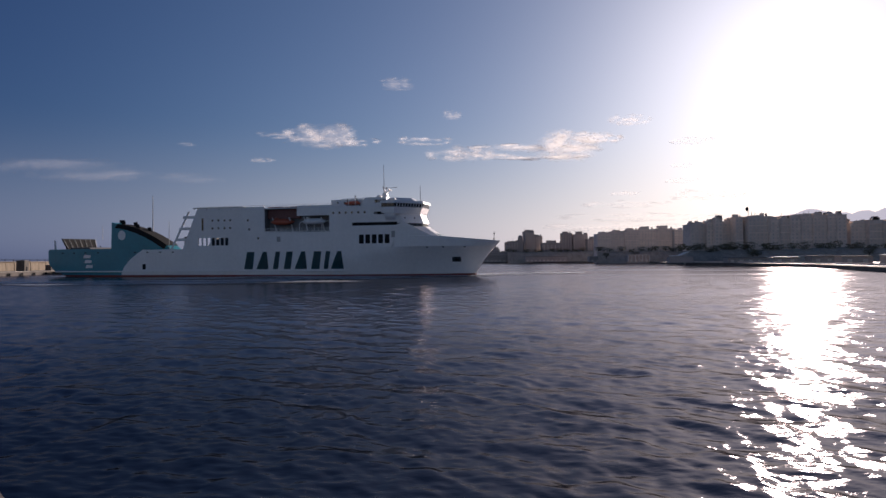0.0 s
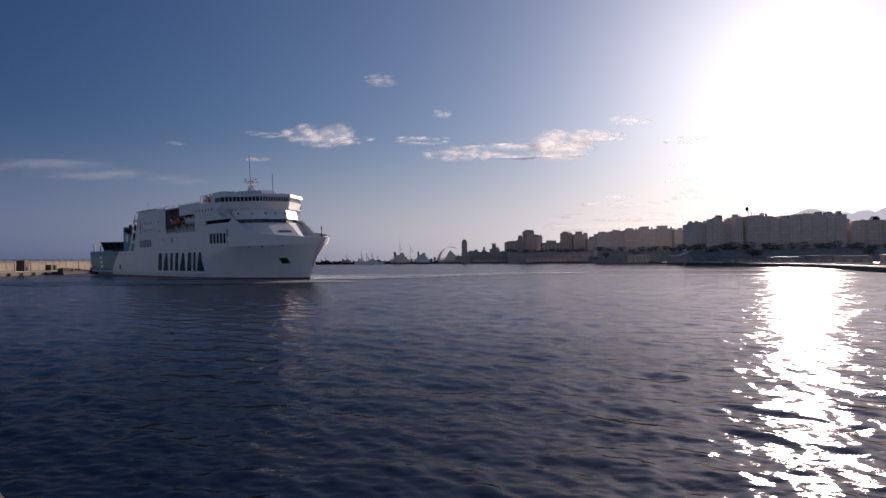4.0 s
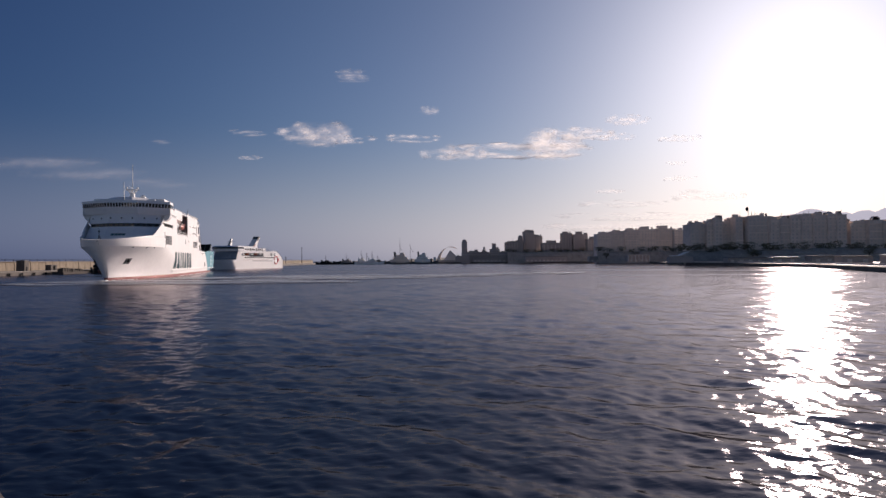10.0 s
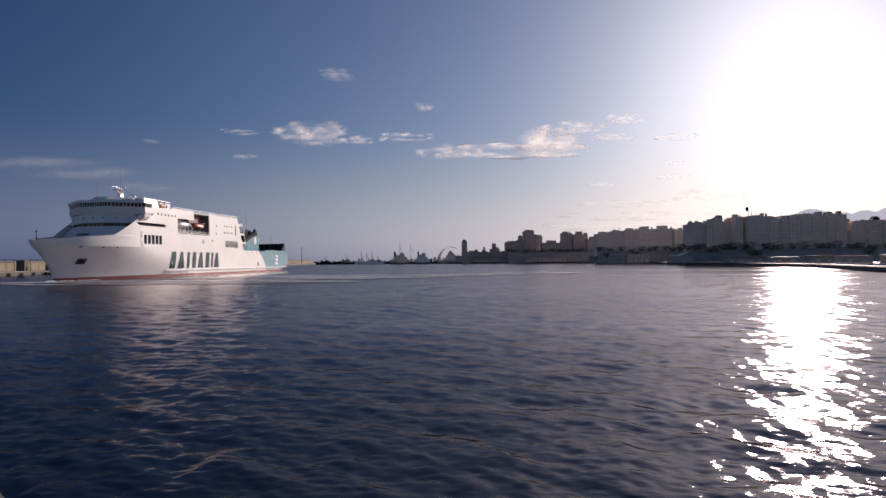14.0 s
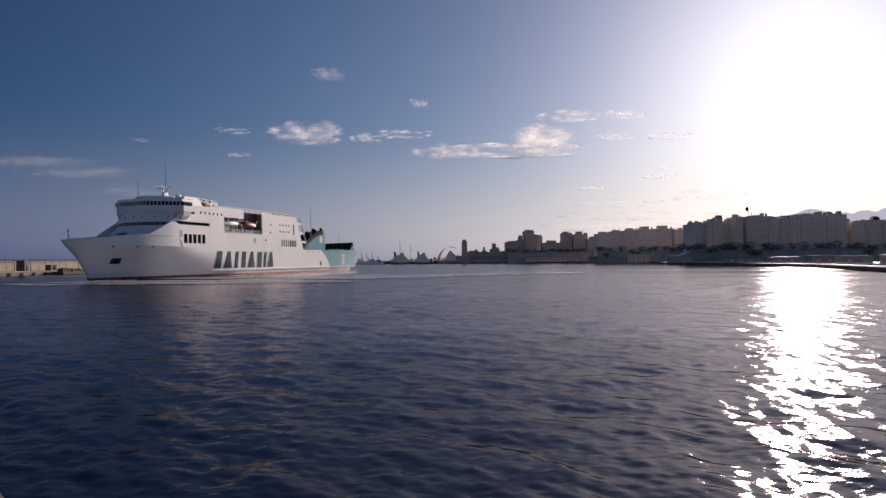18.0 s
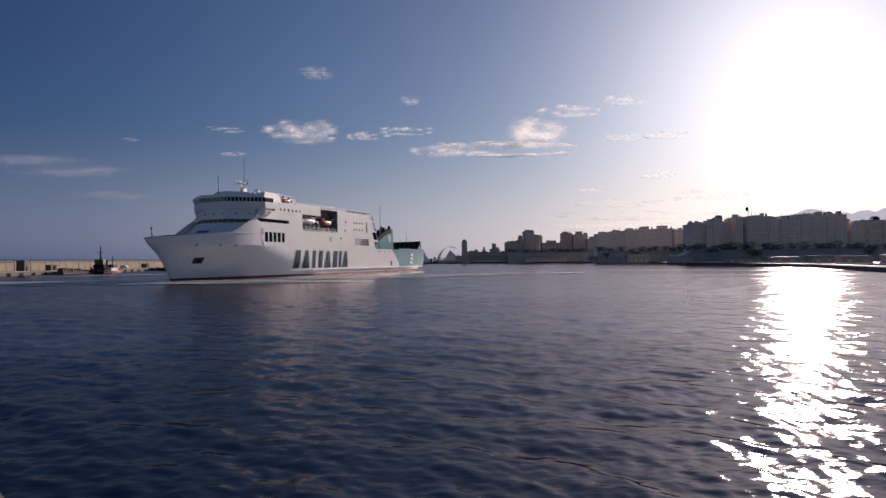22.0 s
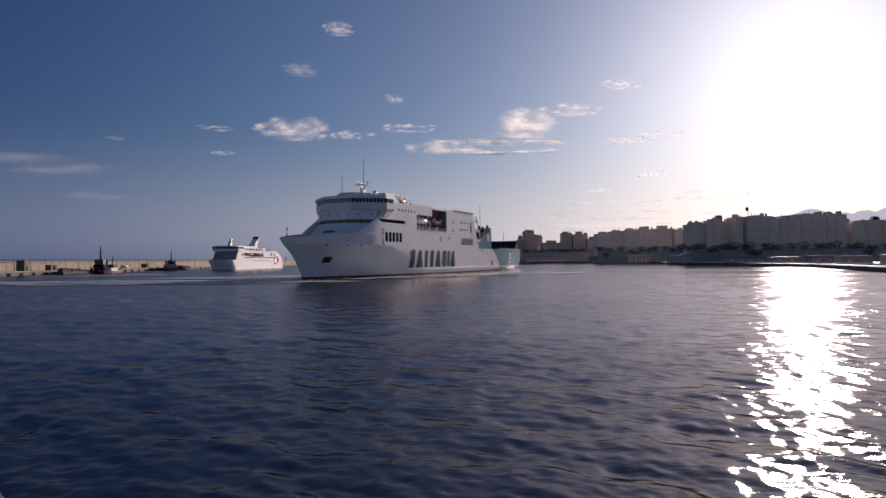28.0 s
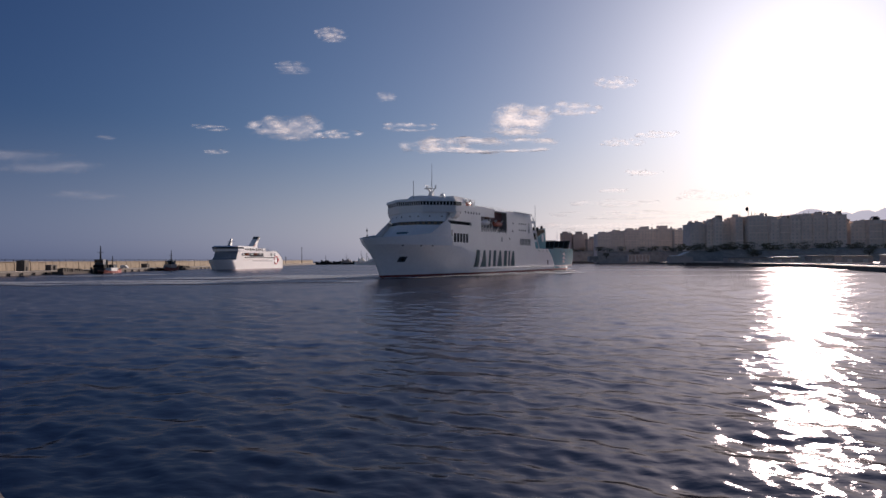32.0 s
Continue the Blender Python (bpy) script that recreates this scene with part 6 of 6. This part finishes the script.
cloud("heap", 0.0920, 0.0250, 0.28, 3300.0, [(0.0, -0.0729, 0.2846), (7.0, -0.1222, 0.2951), (13.0, -0.1661, 0.3009), (19.0, -0.1889, 0.3020), (25.0, -0.2181, 0.3059), (32.0, -0.2428, 0.3125)])
cloud("heap", 0.0480, 0.0190, 0.32, 3300.0, [(0.0, 0.0162, 0.2326), (13.0, -0.0275, 0.2448), (19.0, -0.0403, 0.2541), (25.0, -0.0658, 0.2579), (32.0, -0.0904, 0.2636)])
cloud("heap", 0.0753, 0.0280, 0.36, 3300.0, [(0.0, -0.1283, 0.5422), (20.0, -0.1341, 0.4868), (25.5, -0.1546, 0.4011), (28.0, -0.1657, 0.3744), (32.0, -0.1786, 0.3653)])
cloud("veil", 0.3450, 0.0500, 0.17, 3300.0, [(0.0, -0.6042, 0.1484), (13.0, -0.6197, 0.1513), (25.0, -0.6553, 0.1570), (32.0, -0.6899, 0.1627)])
cloud("veil", 0.1568, 0.0284, 0.09, 3300.0, [(0.0, -0.4128, 0.1342), (13.0, -0.4766, 0.1219), (25.0, -0.5449, 0.1060), (32.0, -0.5767, 0.1080)])
cloud("veil", 0.0418, 0.0109, 0.18, 3300.0, [(0.0, -0.4128, 0.1891), (20.0, -0.4949, 0.1970), (32.0, -0.5432, 0.2010)])
cloud("streak", 0.2300, 0.0240, 0.40, 4200.0, [(0.0, 0.2741, 0.0508), (32.0, 0.2650, 0.0526)])
cloud("streak", 0.3136, 0.0142, 0.40, 4400.0, [(0.0, 0.3152, 0.0659), (32.0, 0.3044, 0.0697)])
cloud("streak", 0.1568, 0.0175, 0.40, 4000.0, [(0.0, 0.2973, 0.0870), (32.0, 0.2791, 0.0890)])


# ---- streaks of wash that the turning ship leaves ----
def foam_film():
    m, n, l, p = nodes_of("foam_and_sheen_film")
    # the pale colour also carries the sky sheen of slick water
    p.inputs["Base Color"].default_value = (0.6, 0.64, 0.68, 1)
    p.inputs["Roughness"].default_value = 0.6
    tc = n.new("ShaderNodeTexCoord")
    mp = n.new("ShaderNodeMapping")
    mp.inputs["Scale"].default_value = (0.035, 0.22, 1)
    l.new(tc.outputs["Object"], mp.inputs["Vector"])
    w = n.new("ShaderNodeTexNoise")
    w.inputs["Scale"].default_value, w.inputs["Detail"].default_value, w.inputs["Roughness"].default_value = 1.0, 8, 0.7
    l.new(mp.outputs[0], w.inputs["Vector"])
    k = n.new("ShaderNodeMapRange")
    k.inputs[1].default_value, k.inputs[2].default_value, k.inputs[3].default_value, k.inputs[4].default_value = 0.4, 0.62, 0.0, 0.8
    l.new(w.outputs["Fac"], k.inputs[0])
    l.new(k.outputs[0], p.inputs["Alpha"])
    return m


FILM = foam_film()


def wash(x0, y0, x1, y1, width, bow, seed):
    """A long bent streak of broken foam, with the sheen of slick water painted in, lying on the water."""
    bm = B()
    last = None
    for i in range(41):
        u = i / 40
        x, y = x0 + (x1 - x0) * u, y0 + (y1 - y0) * u + bow * math.sin(math.pi * u)
        w = width * math.sin(math.pi * min(1, max(0.02, u))) ** 0.6 * (0.7 + 0.5 * noise.noise(Vector((u * 7, seed, 0))))
        ring = [bm.verts.new((x, y + w * k, 0.3 + 0.05 * (1 - abs(k)))) for k in (-1, -0.4, 0.4, 1)]
        if last:
            for k in range(3):
                bm.faces.new((last[k], last[k + 1], ring[k + 1], ring[k]))
        last = ring
    ob = part("wake_foam_and_sheen", bm, FILM, None, smooth=True)
    tagged(ob, "thin pale streak of foam and painted sky sheen on the dark water", "foam", "wake streaks", "stuff")


wash(-150, 176, -20, 166, 22.0, 2, 1.0)
wash(-66, 186, 25, 238, 26.0, -3, 2.0)
wash(-166, 250, -120, 276, 20.0, 2, 3.0)
wash(-100, 208, -10, 236, 30.0, 3, 4.0)
wash(-10, 222, 60, 262, 26.0, 2, 6.0)


# ---- what moves in the harbour ----
def motions():
    walk(ferry, [
        (0.0, pose(-60.1, 243.3, 0, 0.8, 0, -12.7)),
        (0.5, pose(-61.3, 239.8, 0, 1.1, 0, -17.1)),
        (1.0, pose(-63.6, 236.2, 0, 1.6, 0, -22.1)),
        (1.5, pose(-66.9, 233.7, 0, 1.8, 0, -26.7)),
        (2.0, pose(-70.8, 231.2, 0, 1.9, 0, -31.3)),
        (2.5, pose(-75.4, 231.0, 0, 2.0, 0, -34.9)),
        (3.0, pose(-80.4, 231.0, 0, 2.1, 0, -38.6)),
        (3.5, pose(-85.6, 233.3, 0, 2.0, 0, -41.8)),
        (5.5, pose(-110.3, 255.3, 0, 1.8, 0, -55.2)),
        (6.0, pose(-114.6, 259.9, 0, 1.7, 0, -57.4)),
        (6.5, pose(-117.6, 262.4, 0, 1.4, 0, -60.2)),
        (7.0, pose(-120.2, 264.8, 0, 1.0, 0, -62.8)),
        (7.5, pose(-122.1, 266.5, 0, 0.9, 0, -64.9)),
        (8.0, pose(-123.7, 267.8, 0, 0.6, 0, -67.4)),
        (9.0, pose(-124.9, 269.3, 0, 0.5, 0, -72.4)),
        (10.0, pose(-123.2, 267.4, 0, 0.8, 0, -76.5)),
        (11.0, pose(-120.9, 267.5, 0, 0.9, 0, -80.3)),
        (12.0, pose(-117.8, 267.7, 0, 1.0, 0, -84.8)),
        (13.0, pose(-115.5, 267.3, 0, 1.2, 0, -90.2)),
        (14.0, pose(-113.5, 267.2, 0, 1.3, 0, -96.1)),
        (14.5, pose(-111.8, 267.3, 0, 1.3, 0, -98.7)),
        (16.5, pose(-101.3, 266.3, 0, 1.4, 0, -105.0)),
        (17.0, pose(-97.8, 265.8, 0, 1.4, 0, -105.6)),
        (18.0, pose(-89.1, 263.5, 0, 1.4, 0, -106.5)),
        (19.0, pose(-79.9, 261.2, 0, 1.4, 0, -106.9)),
        (20.0, pose(-71.4, 257.8, 0, 1.3, 0, -108.0)),
        (21.0, pose(-63.3, 254.0, 0, 1.2, 0, -109.1)),
        (22.0, pose(-54.9, 250.9, 0, 1.0, 0, -109.5)),
        (23.0, pose(-46.7, 248.5, 0, 0.8, 0, -110.2)),
        (24.0, pose(-39.5, 247.4, 0, 0.7, 0, -111.2)),
        (25.0, pose(-32.9, 247.7, 0, 0.5, 0, -112.6)),
        (25.5, pose(-29.5, 248.0, 0, 0.5, 0, -113.1)),
        (27.5, pose(-15.1, 253.0, 0, 0.4, 0, -115.1)),
        (28.0, pose(-11.1, 254.8, 0, 0.3, 0, -115.3)),
        (29.0, pose(-4.0, 258.2, 0, 0.4, 0, -115.8)),
        (30.0, pose(2.9, 261.1, 0, 0.3, 0, -116.6)),
        (31.0, pose(9.3, 263.6, 0, 0.2, 0, -117.5)),
        (32.0, pose(14.8, 266.3, 0, 0.2, 0, -118.6)),
    ])
    for ob, rows in clouds:
        walk(ob, rows)
    walk(water, [(0.0, pose(-6, 5, 0)), (16.0, pose(0, 0, 0)), (32.0, pose(6, -5, 0))])


motions()
